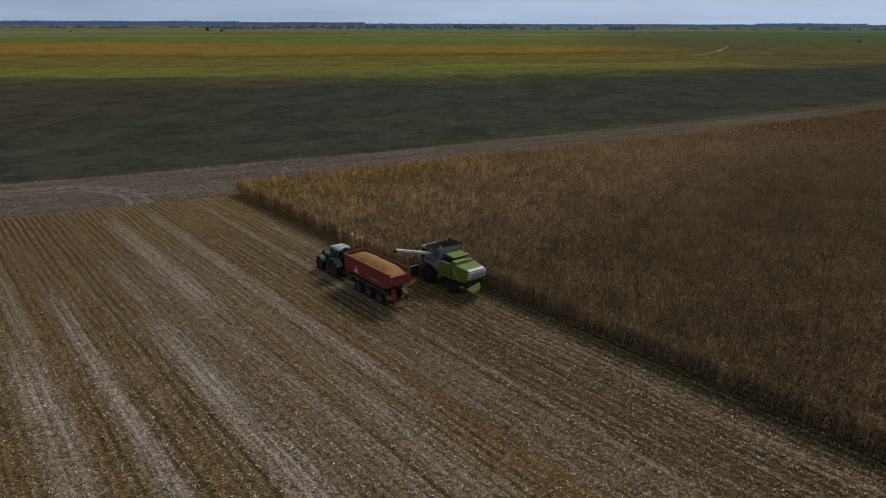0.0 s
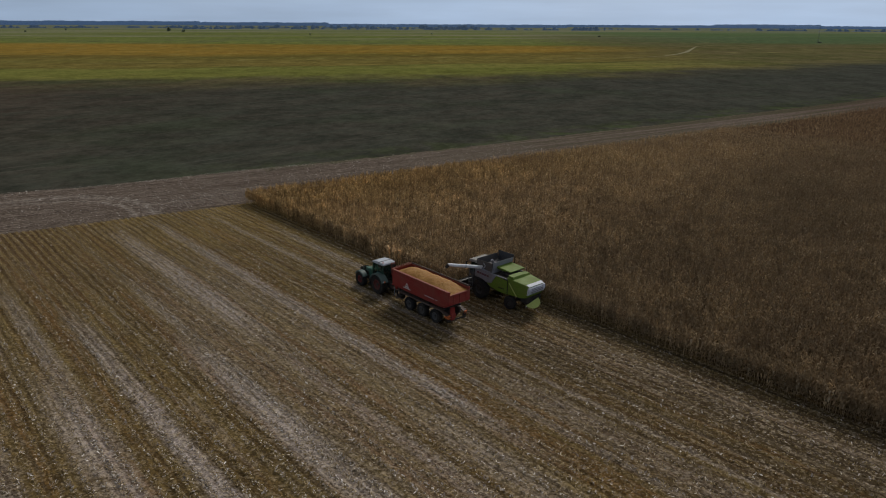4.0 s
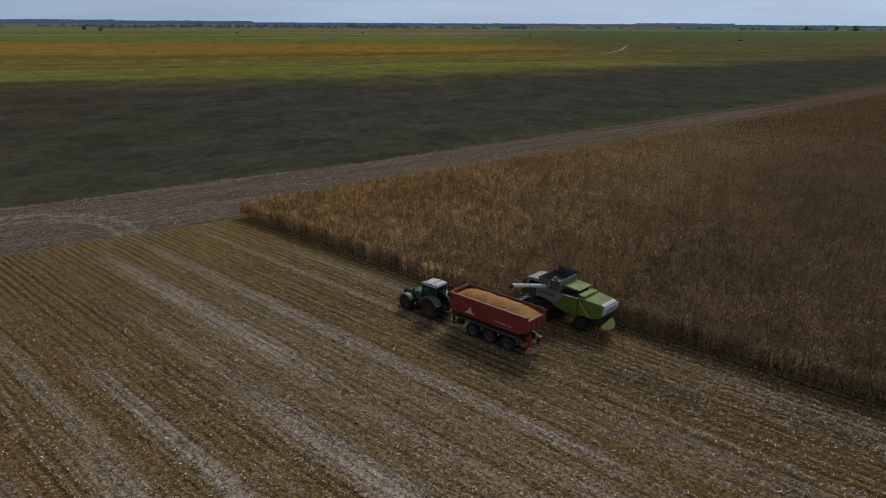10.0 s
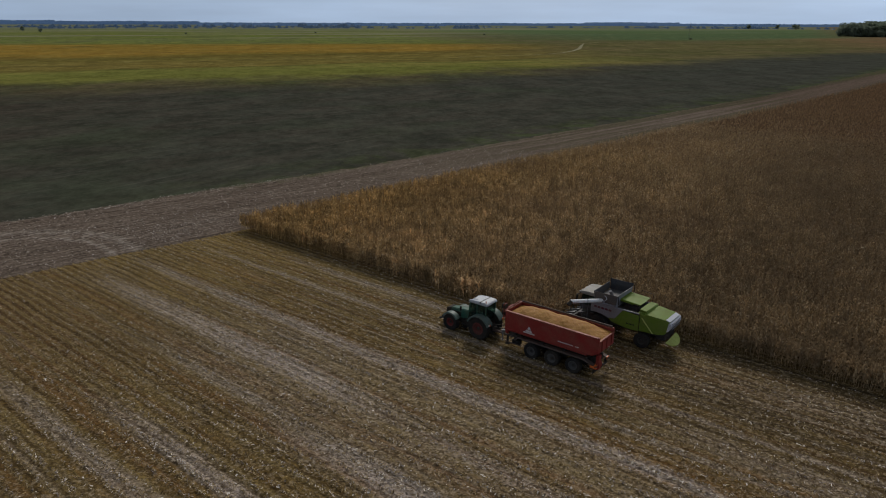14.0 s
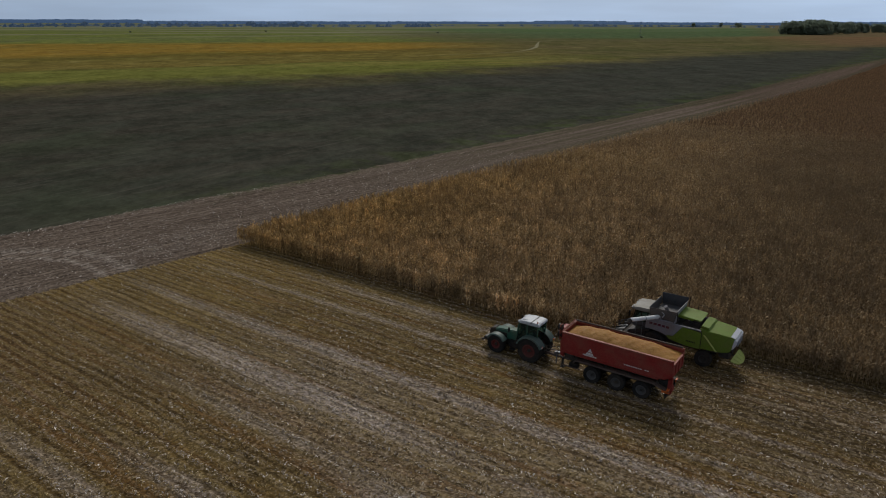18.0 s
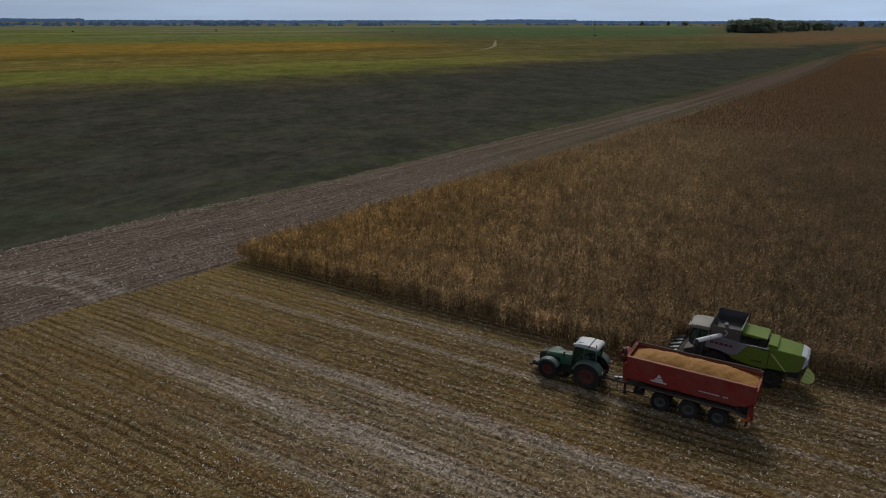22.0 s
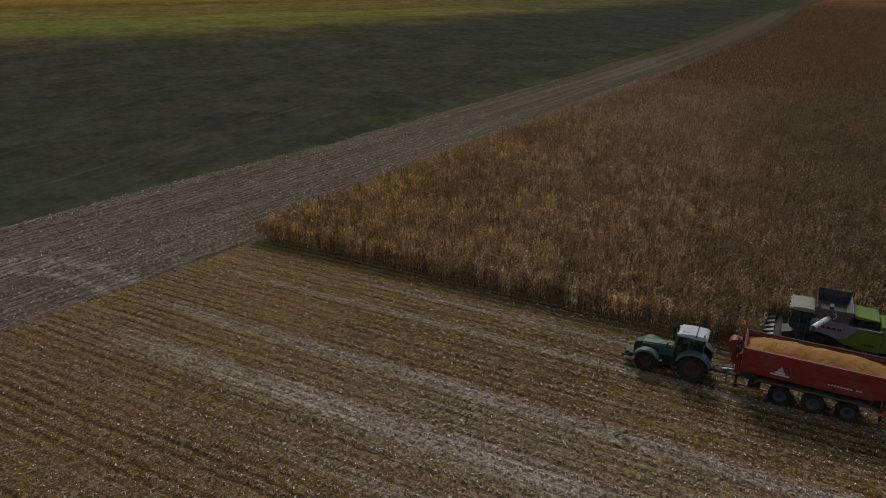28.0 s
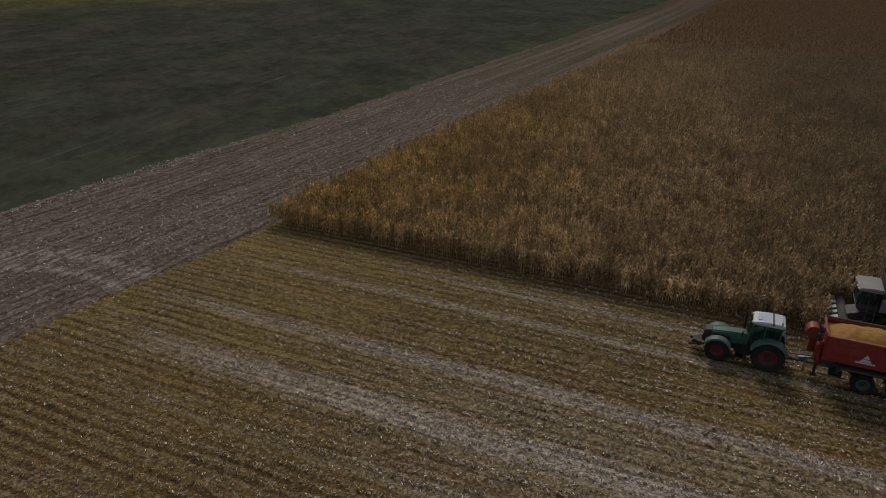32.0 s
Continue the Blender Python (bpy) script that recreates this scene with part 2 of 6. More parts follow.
def headland_material():
    m = Nodes("headland_soil", 1.0, spec=0.0)
    p, x, y, z, s, n = m.place()
    k = m.math("SUBTRACT", n, 65.0)
    far = m.math("SUBTRACT", s, m.math("MULTIPLY", k, m.math("SUBTRACT", 0.137, m.math("MULTIPLY", k, 0.000137))))
    sway = m.math("ADD", far, m.math("MULTIPLY", m.noise(p, 0.12, 3), 2.2))
    streak = m.noise(m.join(m.math("MULTIPLY", n, 0.03), m.math("MULTIPLY", far, 0.9)), 1.0, 4)
    fine = m.noise(m.join(m.math("MULTIPLY", n, 0.3), m.math("MULTIPLY", far, 3.2)), 1.0, 3)
    col = m.mix(m.ramp(streak, 0.32, 0.68), (0.105, 0.079, 0.062), (0.205, 0.16, 0.127))
    col = m.mix(m.math("MULTIPLY", m.ramp(fine, 0.45, 0.75), 0.5), col, (0.21, 0.162, 0.13))
    # worn wheel trails bend from the stubble on to the strip
    trail = 0.0
    for cs, cn, radius, half in ((-110, 12, 15.6, 0.8), (-110, 12, 13.0, 0.4)):
        d = m.math("SQRT", m.math("ADD", m.math("POWER", m.math("ABSOLUTE", m.math("SUBTRACT", s, cs)), 2.0), m.math("POWER", m.math("ABSOLUTE", m.math("SUBTRACT", n, cn)), 2.0)))
        d = m.math("ABSOLUTE", m.math("SUBTRACT", m.math("ADD", d, m.math("MULTIPLY", m.noise(p, 0.5, 2), 1.2)), radius + 0.6))
        trail = m.math("MAXIMUM", trail, m.math("SUBTRACT", 1.0, m.ramp(d, half * 0.2, half * 2.4)))
    col = m.mix(m.math("MULTIPLY", trail, m.math("MULTIPLY", m.ramp(m.noise(p, 0.9, 4, 0.75), 0.36, 0.6), 0.8)), col, (0.36, 0.31, 0.265))
    patch = m.noise(p, 0.16, 4, 0.6)
    col = m.mix(m.math("MULTIPLY", m.ramp(patch, 0.48, 0.7), 0.4), col, (0.2, 0.16, 0.13))
    # old furrows along the strip
    row = m.math("SINE", m.math("MULTIPLY", sway, 2 * math.pi / 0.9))
    hold = m.ramp(m.noise(m.join(m.math("MULTIPLY", n, 0.12), m.math("MULTIPLY", far, 0.8)), 1.0, 4, 0.7), 0.38, 0.6)
    col = m.mix(m.math("MULTIPLY", m.ramp(row, 0.0, 0.9), m.math("ADD", 0.2, m.math("MULTIPLY", hold, 0.5))), col, (0.05, 0.037, 0.028))
    # weeds take over farther along
    col = m.mix(m.math("MULTIPLY", m.ramp(n, 55, 130), 0.6), col, (0.2, 0.156, 0.125))
    green = m.math("MULTIPLY", m.ramp(n, 55, 140), m.ramp(m.noise(m.join(m.math("MULTIPLY", n, 0.008), m.math("MULTIPLY", far, 0.38)), 1.0, 4), 0.44, 0.54))
    col = m.mix(m.math("MULTIPLY", m.ramp(n, 190, 260), 0.6), col, (0.125, 0.084, 0.067))
    side = m.math("ABSOLUTE", m.math("ADD", far, 111.5))
    col = m.mix(m.math("MULTIPLY", m.ramp(n, 180, 240), m.math("MULTIPLY", m.ramp(m.math("ADD", side, m.math("MULTIPLY", patch, 3.0)), 5.0, 8.0), 0.5)), col, (0.062, 0.057, 0.032))
    col = m.mix(m.math("MULTIPLY", m.math("MULTIPLY", green, m.math("SUBTRACT", 1.0, m.math("MULTIPLY", m.ramp(n, 230, 280), 0.6))), 0.6), col, (0.072, 0.07, 0.035))
    verge = m.math("SUBTRACT", s, m.math("ADD", -121.5, m.math("MULTIPLY", m.math("SUBTRACT", n, 79.0), 0.1)))
    verge = m.math("MULTIPLY", m.math("SUBTRACT", 1.0, m.ramp(verge, 0.5, 4.5)), m.math("MULTIPLY", m.ramp(n, 40, 70), m.ramp(m.noise(p, 0.25, 4, 0.7), 0.4, 0.6)))
    col = m.mix(m.math("MULTIPLY", verge, 0.85), col, (0.062, 0.088, 0.029))
    for scale, weight in ((3.4, 0.6), (7.0, 0.5)):
        tone, d = m.cells(p, scale)
        col = m.mix(m.math("MULTIPLY", m.math("SUBTRACT", 1.0, m.ramp(tone, 0.05, 0.45)), weight), col, (0.045, 0.034, 0.026))
        col = m.mix(m.math("MULTIPLY", m.ramp(tone, 0.78, 0.98), m.math("SUBTRACT", 0.22, m.math("MULTIPLY", m.ramp(n, 60, 130), 0.2))), col, (0.34, 0.28, 0.22))
    m.bump(m.noise(p, 3.0, 4, 0.65), 0.6, 0.1)
    return m.paint(col)


def plain_material():
    """The open plain: a fallow dark with painted cloud shadow beyond the headland, then strips of ripe and green crops
    to the horizon.
    """
    m = Nodes("plain_soil", 1.0, spec=0.0)
    p, x, y, z, s, n = m.place()
    big = m.math("SUBTRACT", m.noise(p, 0.012, 4, 0.6), 0.5)
    along = m.math("ADD", m.math("MULTIPLY", x, 0.69), m.math("MULTIPLY", y, 0.724))
    cross = m.math("SUBTRACT", m.math("MULTIPLY", y, 0.69), m.math("MULTIPLY", x, 0.724))
    streak = m.noise(m.join(m.math("MULTIPLY", along, 0.035), m.math("MULTIPLY", cross, 0.07)), 1.0, 8, 0.75)
    fine = m.noise(m.join(m.math("MULTIPLY", along, 0.14), m.math("MULTIPLY", cross, 0.3)), 1.0, 6, 0.75)
    # cloud shadow on this ground is put into the dark fallow colours
    fallow = m.mix(m.ramp(streak, 0.4, 0.68), (0.025, 0.03, 0.02), (0.05, 0.042, 0.03))
    fallow = m.mix(m.math("MULTIPLY", m.ramp(fine, 0.52, 0.7), 0.4), fallow, (0.09, 0.074, 0.052))
    blotch = m.noise(p, 0.03, 5, 0.7)
    grain = m.noise(m.join(m.math("MULTIPLY", along, 0.8), m.math("MULTIPLY", cross, 0.7)), 1.0, 6, 0.85)
    fallow = m.mix(m.math("MULTIPLY", m.ramp(grain, 0.54, 0.68), 0.35), fallow, (0.06, 0.05, 0.035))
    fallow = m.mix(m.math("MULTIPLY", m.math("SUBTRACT", 1.0, m.ramp(grain, 0.34, 0.48)), 0.5), fallow, (0.012, 0.014, 0.009))
    drill = m.noise(m.join(m.math("MULTIPLY", along, 0.012), m.math("MULTIPLY", cross, 0.8)), 1.0, 4, 0.7)
    fallow = m.mix(m.math("MULTIPLY", m.ramp(drill, 0.54, 0.63), m.math("ADD", 0.2, m.math("MULTIPLY", m.ramp(blotch, 0.42, 0.6), 0.55))), fallow, (0.088, 0.076, 0.058))
    dust = m.noise(p, 1.1, 5, 0.85)
    fallow = m.mix(m.math("MULTIPLY", m.ramp(dust, 0.54, 0.66), 0.45), fallow, (0.07, 0.06, 0.04))
    fallow = m.mix(m.math("MULTIPLY", m.math("SUBTRACT", 1.0, m.ramp(dust, 0.34, 0.47)), 0.5), fallow, (0.011, 0.013, 0.009))
    blot = m.noise(m.join(m.math("MULTIPLY", along, 0.05), m.math("MULTIPLY", cross, 0.09)), 1.0, 5, 0.7)
    fallow = m.mix(m.math("MULTIPLY", m.ramp(blot, 0.5, 0.68), 0.5), fallow, (0.062, 0.05, 0.037))
    fallow = m.mix(m.math("MULTIPLY", m.ramp(m.noise(p, 0.02, 4), 0.5, 0.66), 0.7), fallow, (0.03, 0.043, 0.02))
    fallow = m.mix(m.math("MULTIPLY", m.ramp(x, 0, 120), m.math("ADD", 0.45, m.math("MULTIPLY", m.ramp(x, 100, 250), 0.3))), fallow, (0.034, 0.039, 0.031))
    # a grey veil mixed in for haze over the fallow, denser towards +x
    fallow = m.mix(m.math("ADD", 0.3, m.math("MULTIPLY", m.ramp(x, -150, 0), 0.13)), fallow, (0.078, 0.076, 0.062))
    edge = m.math("SUBTRACT", s, m.math("ADD", -129.0, m.math("MULTIPLY", m.math("SUBTRACT", n, 29.0), m.math("SUBTRACT", 0.15, m.math("MULTIPLY", m.math("SUBTRACT", n, 29.0), 0.00013)))))
    weed = m.math("MULTIPLY", m.ramp(edge, -14, -1), m.math("MULTIPLY", m.ramp(n, 25, 70), m.ramp(m.noise(p, 0.12, 5, 0.7), 0.42, 0.6)))
    fallow = m.mix(m.math("MULTIPLY", weed, m.math("ADD", 0.6, m.math("MULTIPLY", m.ramp(n, 70, 130), 0.3))), fallow, (0.058, 0.069, 0.033))
    # crops by distance, wavering
    yy = m.math("ADD", y, m.math("MULTIPLY", big, 160.0))
    clod = m.noise(m.join(m.math("MULTIPLY", x, 0.05), m.math("MULTIPLY", y, 0.035)), 1.0, 6, 0.8)
    bands = m.noise(m.join(m.math("MULTIPLY", x, 0.0035), m.math("MULTIPLY", m.math("SUBTRACT", y, m.math("MULTIPLY", x, 0.22)), 0.014)), 1.0, 6, 0.65)
    mott = m.noise(m.join(m.math("MULTIPLY", x, 0.016), m.math("MULTIPLY", y, 0.011)), 1.0, 6, 0.72)
    col = m.mix(m.ramp(bands, 0.38, 0.62), (0.11, 0.118, 0.028), (0.21, 0.18, 0.05))
    yv = m.math("ADD", y, m.math("MULTIPLY", big, 50.0))
    start = m.math("ADD", 395.0, m.math("MULTIPLY", m.math("MAXIMUM", m.math("ADD", x, 200.0), 0.0), 0.33))
    into = m.math("SUBTRACT", yv, start)
    ripe = m.math("MULTIPLY", m.ramp(into, -8, 12), m.math("SUBTRACT", 1.0, m.ramp(yv, 780, 900)))
    ripe = m.math("MULTIPLY", ripe, m.math("SUBTRACT", 1.0, m.ramp(m.math("ADD", x, m.math("MULTIPLY", big, 160.0)), 100, 300)))
    ripe = m.math("MULTIPLY", ripe, m.math("ADD", 0.55, m.math("MULTIPLY", m.ramp(m.math("ADD", m.math("MULTIPLY", bands, 0.4), m.math("MULTIPLY", clod, 0.6)), 0.38, 0.6), 0.4)))
    # the near part of the ripe crop is duller, past a dark furrow
    deep = m.math("ADD", into, m.math("MULTIPLY", m.math("SUBTRACT", mott, 0.5), 90.0))
    grain = m.mix(m.ramp(deep, 90, 190), (0.155, 0.118, 0.034), (0.255, 0.152, 0.03))
    furrow = m.math("MULTIPLY", m.ramp(deep, 95, 130), m.math("SUBTRACT", 1.0, m.ramp(deep, 140, 190)))
    grain = m.mix(m.math("MULTIPLY", furrow, 0.55), grain, (0.085, 0.062, 0.022))
    col = m.mix(ripe, col, grain)
    seam = m.math("MULTIPLY", m.ramp(into, -12, -4), m.math("SUBTRACT", 1.0, m.ramp(into, 2, 10)))
    col = m.mix(m.math("MULTIPLY", seam, m.math("MULTIPLY", m.ramp(mott, 0.35, 0.6), 0.6)), col, (0.05, 0.06, 0.02))
    green = m.math("MULTIPLY", m.ramp(yv, 820, 900), 0.85)
    lush = m.mix(m.ramp(clod, 0.4, 0.62), (0.085, 0.125, 0.03), (0.2, 0.205, 0.055))
    col = m.mix(green, col, m.mix(m.ramp(mott, 0.42, 0.6), lush, (0.115, 0.135, 0.05)))
    strips = m.noise(m.join(m.math("MULTIPLY", x, 0.0012), m.math("MULTIPLY", m.math("SUBTRACT", y, m.math("MULTIPLY", x, 0.3)), 0.0065)), 1.0, 4)
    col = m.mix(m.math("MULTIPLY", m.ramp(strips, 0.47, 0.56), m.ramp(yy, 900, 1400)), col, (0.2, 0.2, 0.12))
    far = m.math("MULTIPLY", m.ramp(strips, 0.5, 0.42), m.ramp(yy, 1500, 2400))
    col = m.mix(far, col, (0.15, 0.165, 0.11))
    # haze over the farthest fields, put into their colour as pale grey-green
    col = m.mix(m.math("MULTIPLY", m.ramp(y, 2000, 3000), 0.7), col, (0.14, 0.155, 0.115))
    right = m.math("MULTIPLY", m.ramp(x, 60, 260), m.math("SUBTRACT", 1.0, m.ramp(yy, 1200, 1800)))
    col = m.mix(m.math("MULTIPLY", right, 0.75), col, m.mix(m.ramp(mott, 0.42, 0.6), (0.075, 0.072, 0.036), (0.125, 0.1, 0.058)))
    leas = m.math("MULTIPLY", m.ramp(x, 150, 500), m.math("MULTIPLY", m.ramp(yy, 900, 1050), m.math("SUBTRACT", 1.0, m.ramp(yy, 1900, 2300))))
    col = m.mix(m.math("MULTIPLY", leas, 0.75), col, (0.075, 0.125, 0.06))
    col = m.mix(m.math("MULTIPLY", m.ramp(mott, 0.5, 0.72), 0.35), col, (0.06, 0.062, 0.025))
    col = m.mix(m.math("MULTIPLY", m.ramp(clod, 0.52, 0.68), 0.4), col, (0.055, 0.06, 0.022))
    col = m.mix(m.math("MULTIPLY", m.math("SUBTRACT", 1.0, m.ramp(clod, 0.34, 0.46)), 0.3), col, (0.3, 0.25, 0.1))
    rustic = m.math("MULTIPLY", m.ramp(x, 500, 900), m.math("MULTIPLY", m.ramp(yy, 560, 700), m.math("SUBTRACT", 1.0, m.ramp(yy, 980, 1150))))
    col = m.mix(m.math("MULTIPLY", rustic, m.ramp(bands, 0.3, 0.55)), col, (0.2, 0.115, 0.055))
    lane = m.ramp(m.noise(m.join(m.math("MULTIPLY", x, 0.004), m.math("MULTIPLY", y, 0.05)), 1.0, 3), 0.6, 0.68)
    col = m.mix(m.math("MULTIPLY", lane, 0.4), col, (0.07, 0.07, 0.03))
    # brown stubble right of the grove
    ochre = m.math("MULTIPLY", m.ramp(m.math("SUBTRACT", x, m.math("MULTIPLY", y, 0.72)), -60, 140), m.ramp(y, 330, 430))
    col = m.mix(m.math("MULTIPLY", ochre, m.math("ADD", 0.45, m.math("MULTIPLY", m.ramp(bands, 0.35, 0.6), 0.4))), col, (0.15, 0.095, 0.055))
    patch = m.math("MULTIPLY", m.ramp(n, 600, 640), m.math("MULTIPLY", m.math("SUBTRACT", 1.0, m.ramp(n, 740, 840)), m.ramp(s, -30, 10)))
    col = m.mix(m.math("MULTIPLY", patch, 0.8), col, (0.24, 0.115, 0.035))
    # far border of the dark ground, where the painted cloud shadow ends
    border = m.math("ADD", 328.0, m.math("ADD", m.math("MULTIPLY", m.math("MAXIMUM", m.math("ADD", x, 200.0), 0.0), 0.2), m.math("MULTIPLY", m.math("MAXIMUM", x, 0.0), 0.3)))
    over = m.math("SUBTRACT", m.math("ADD", y, m.math("MULTIPLY", big, m.math("ADD", 40.0, m.math("MULTIPLY", m.ramp(x, -200, 50), 70.0)))), border)
    soft = m.math("DIVIDE", over, m.math("ADD", 1.0, m.math("MULTIPLY", m.ramp(x, -160, 40), 1.2)))
    # the near side of the crops: yellow-green rim, and weedy brown ground before it
    rim = m.math("MULTIPLY", m.ramp(into, 4, -10), m.math("SUBTRACT", 1.0, m.ramp(x, -80, 160)))
    col = m.mix(m.math("MULTIPLY", rim, m.math("ADD", 0.4, m.math("MULTIPLY", m.ramp(clod, 0.35, 0.6), 0.5))), col, (0.15, 0.15, 0.038))
    bare = m.math("MULTIPLY", m.ramp(over, -80, -15), m.math("MULTIPLY", m.math("SUBTRACT", 1.0, m.ramp(x, 60, 200)), m.ramp(mott, 0.25, 0.55)))
    fallow = m.mix(m.math("MULTIPLY", bare, 0.7), fallow, (0.085, 0.066, 0.04))
    # redder bare soil on one side, and weeds that thin out from the crops' rim
    ruddy = m.math("MULTIPLY", m.math("SUBTRACT", 1.0, m.ramp(x, -190, -60)), m.ramp(m.math("ADD", m.math("MULTIPLY", mott, 0.6), m.math("MULTIPLY", blot, 0.4)), 0.36, 0.56))
    fallow = m.mix(m.math("MULTIPLY", ruddy, 0.65), fallow, (0.078, 0.056, 0.042))
    weedy = m.math("MULTIPLY", m.ramp(m.math("ADD", over, m.math("MULTIPLY", m.math("SUBTRACT", clod, 0.5), 120.0)), -85, -5), m.math("SUBTRACT", 1.0, m.math("MULTIPLY", m.ramp(x, 20, 130), 0.7)))
    fallow = m.mix(m.math("MULTIPLY", weedy, 0.65), fallow, m.mix(m.ramp(mott, 0.4, 0.62), (0.05, 0.062, 0.026), (0.105, 0.09, 0.042)))
    col = m.mix(m.ramp(m.math("ADD", soft, m.math("MULTIPLY", m.math("SUBTRACT", clod, 0.5), 45.0)), -20, 12), fallow, col)
    beyond = m.math("MULTIPLY", m.ramp(n, 600, 640), m.ramp(s, -75, -50))
    rough = m.mix(patch, (0.13, 0.085, 0.05), (0.24, 0.115, 0.035))
    col = m.mix(m.math("MULTIPLY", beyond, m.math("SUBTRACT", 1.0, m.ramp(n, 800, 1000))), col, rough)
    # tufts and clods: every few metres a tone of its own
    tuft = m.noise(m.join(m.math("MULTIPLY", x, 0.35), m.math("MULTIPLY", y, 0.26)), 1.0, 6, 0.8)
    knot = m.noise(m.join(m.math("MULTIPLY", x, 0.07), m.math("MULTIPLY", y, 0.05)), 1.0, 5, 0.75)
    both = m.math("ADD", m.math("MULTIPLY", tuft, 0.5), m.math("MULTIPLY", knot, 0.5))
    shade = m.math("ADD", 0.68, m.math("MULTIPLY", m.ramp(both, 0.36, 0.64), 0.68))
    near_by = m.math("SUBTRACT", 1.0, m.math("MULTIPLY", m.ramp(y, 900, 2000), 0.6))
    col = m.mix(near_by, col, m.mix(1.0, col, m.join(shade, shade, shade), "MULTIPLY"))
    m.bump(fine, 0.4, 0.3)
    return m.paint(col)


def maize_material():
    m = Nodes("dry_maize", 0.8, spec=0.08)
    p, x, y, z, s, n = m.place()
    geo = m.t.nodes.new("ShaderNodeNewGeometry")
    ramp = m.t.nodes.new("ShaderNodeValToRGB")
    e = ramp.color_ramp.elements
    e[0].position, e[0].color = 0.0, (0.26, 0.177, 0.092, 1)
    e[1].position, e[1].color = 1.0, (0.8, 0.64, 0.42, 1)
    for where, tone in ((0.45, (0.47, 0.319, 0.16, 1)), (0.88, (0.66, 0.475, 0.255, 1))):
        e.new(where).color = tone
    m.link(geo.outputs["Random Per Island"], ramp.inputs[0])
    col = ramp.outputs[0]
    # the leaves of a plant are alike: some plants bleached, others brown and withered
    for scale, low, high in ((1.9, 0.48, 1.45), (0.75, 0.72, 1.28)):
        tone, d = m.cells(m.join(x, y), scale)
        spread = m.t.nodes.new("ShaderNodeMapRange")
        spread.inputs[3].default_value, spread.inputs[4].default_value = low, high
        m.link(tone, spread.inputs[0])
        col = m.mix(m.math("SUBTRACT", 1.0, m.math("MULTIPLY", m.ramp(n, 65, 150), 0.6)), col, m.join(spread.outputs[0], spread.outputs[0], spread.outputs[0]), "MULTIPLY")
    patch = m.noise(p, 0.06, 4, 0.6)
    col = m.mix(m.math("MULTIPLY", m.ramp(patch, 0.42, 0.68), 0.35), col, (0.24, 0.15, 0.085))
    # more golden towards the headland; the other way dust haze is painted in grey
    gold = m.math("SUBTRACT", 1.0, m.ramp(m.math("ADD", s, m.math("MULTIPLY", m.noise(p, 0.03, 3), 14.0)), -96, -62))
    gold = m.math("MULTIPLY", gold, m.math("SUBTRACT", 1.0, m.ramp(n, 70, 150)))
    col = m.mix(m.math("MULTIPLY", gold, 0.9), col, (1.02, 0.96, 0.72), "MULTIPLY")
    grey = m.math("MULTIPLY", m.ramp(s, -80, -42), 0.58)
    col = m.mix(grey, col, (0.168, 0.121, 0.076))
    # some stands still partly green
    green = m.math("MULTIPLY", m.ramp(n, 55, 150), m.ramp(m.noise(p, 0.035, 3), 0.4, 0.7))
    col = m.mix(m.math("MULTIPLY", green, 0.3), col, (0.17, 0.145, 0.085))
    # vignette and dust haze over the farther maize, put into its brown
    col = m.mix(m.math("MULTIPLY", m.ramp(n, 100, 260), 0.75), col, (0.275, 0.17, 0.1))
    clump = m.noise(p, 0.22, 4, 0.65)
    col = m.mix(m.math("MULTIPLY", m.math("SUBTRACT", 1.0, m.ramp(clump, 0.36, 0.52)), 0.25), col, (0.09, 0.055, 0.028))
    col = m.mix(m.math("MULTIPLY", m.ramp(clump, 0.52, 0.68), 0.15), col, (0.42, 0.28, 0.13))
    # dry leaves let some light through
    glow = m.t.nodes.new("ShaderNodeBsdfTranslucent")
    m.link(col, glow.inputs["Color"])
    blend = m.t.nodes.new("ShaderNodeMixShader")
    blend.inputs[0].default_value = 0.22
    m.link(m.b.outputs[0], blend.inputs[1])
    m.link(glow.outputs[0], blend.inputs[2])
    out = next(k for k in m.t.nodes if k.type == "OUTPUT_MATERIAL")
    m.link(blend.outputs[0], out.inputs[0])
    return m.paint(col)


def straw_material(name, low, middle, high):
    """Pieces that differ from one another between three tones."""
    m = Nodes(name, 0.8, spec=0.2)
    geo = m.t.nodes.new("ShaderNodeNewGeometry")
    ramp = m.t.nodes.new("ShaderNodeValToRGB")
    e = ramp.color_ramp.elements
    e[0].position, e[0].color = 0.0, (*low, 1)
    e[1].position, e[1].color = 1.0, (*high, 1)
    e.new(0.6).color = (*middle, 1)
    m.link(geo.outputs["Random Per Island"], ramp.inputs[0])
    return m.paint(ramp.outputs[0])


def stalk_material():
    m = Nodes("stubble_stalks", 0.85, spec=0.15)
    geo = m.t.nodes.new("ShaderNodeNewGeometry")
    col = m.mix(geo.outputs["Random Per Island"], (0.24, 0.165, 0.06), (0.48, 0.36, 0.15))
    return m.paint(col)


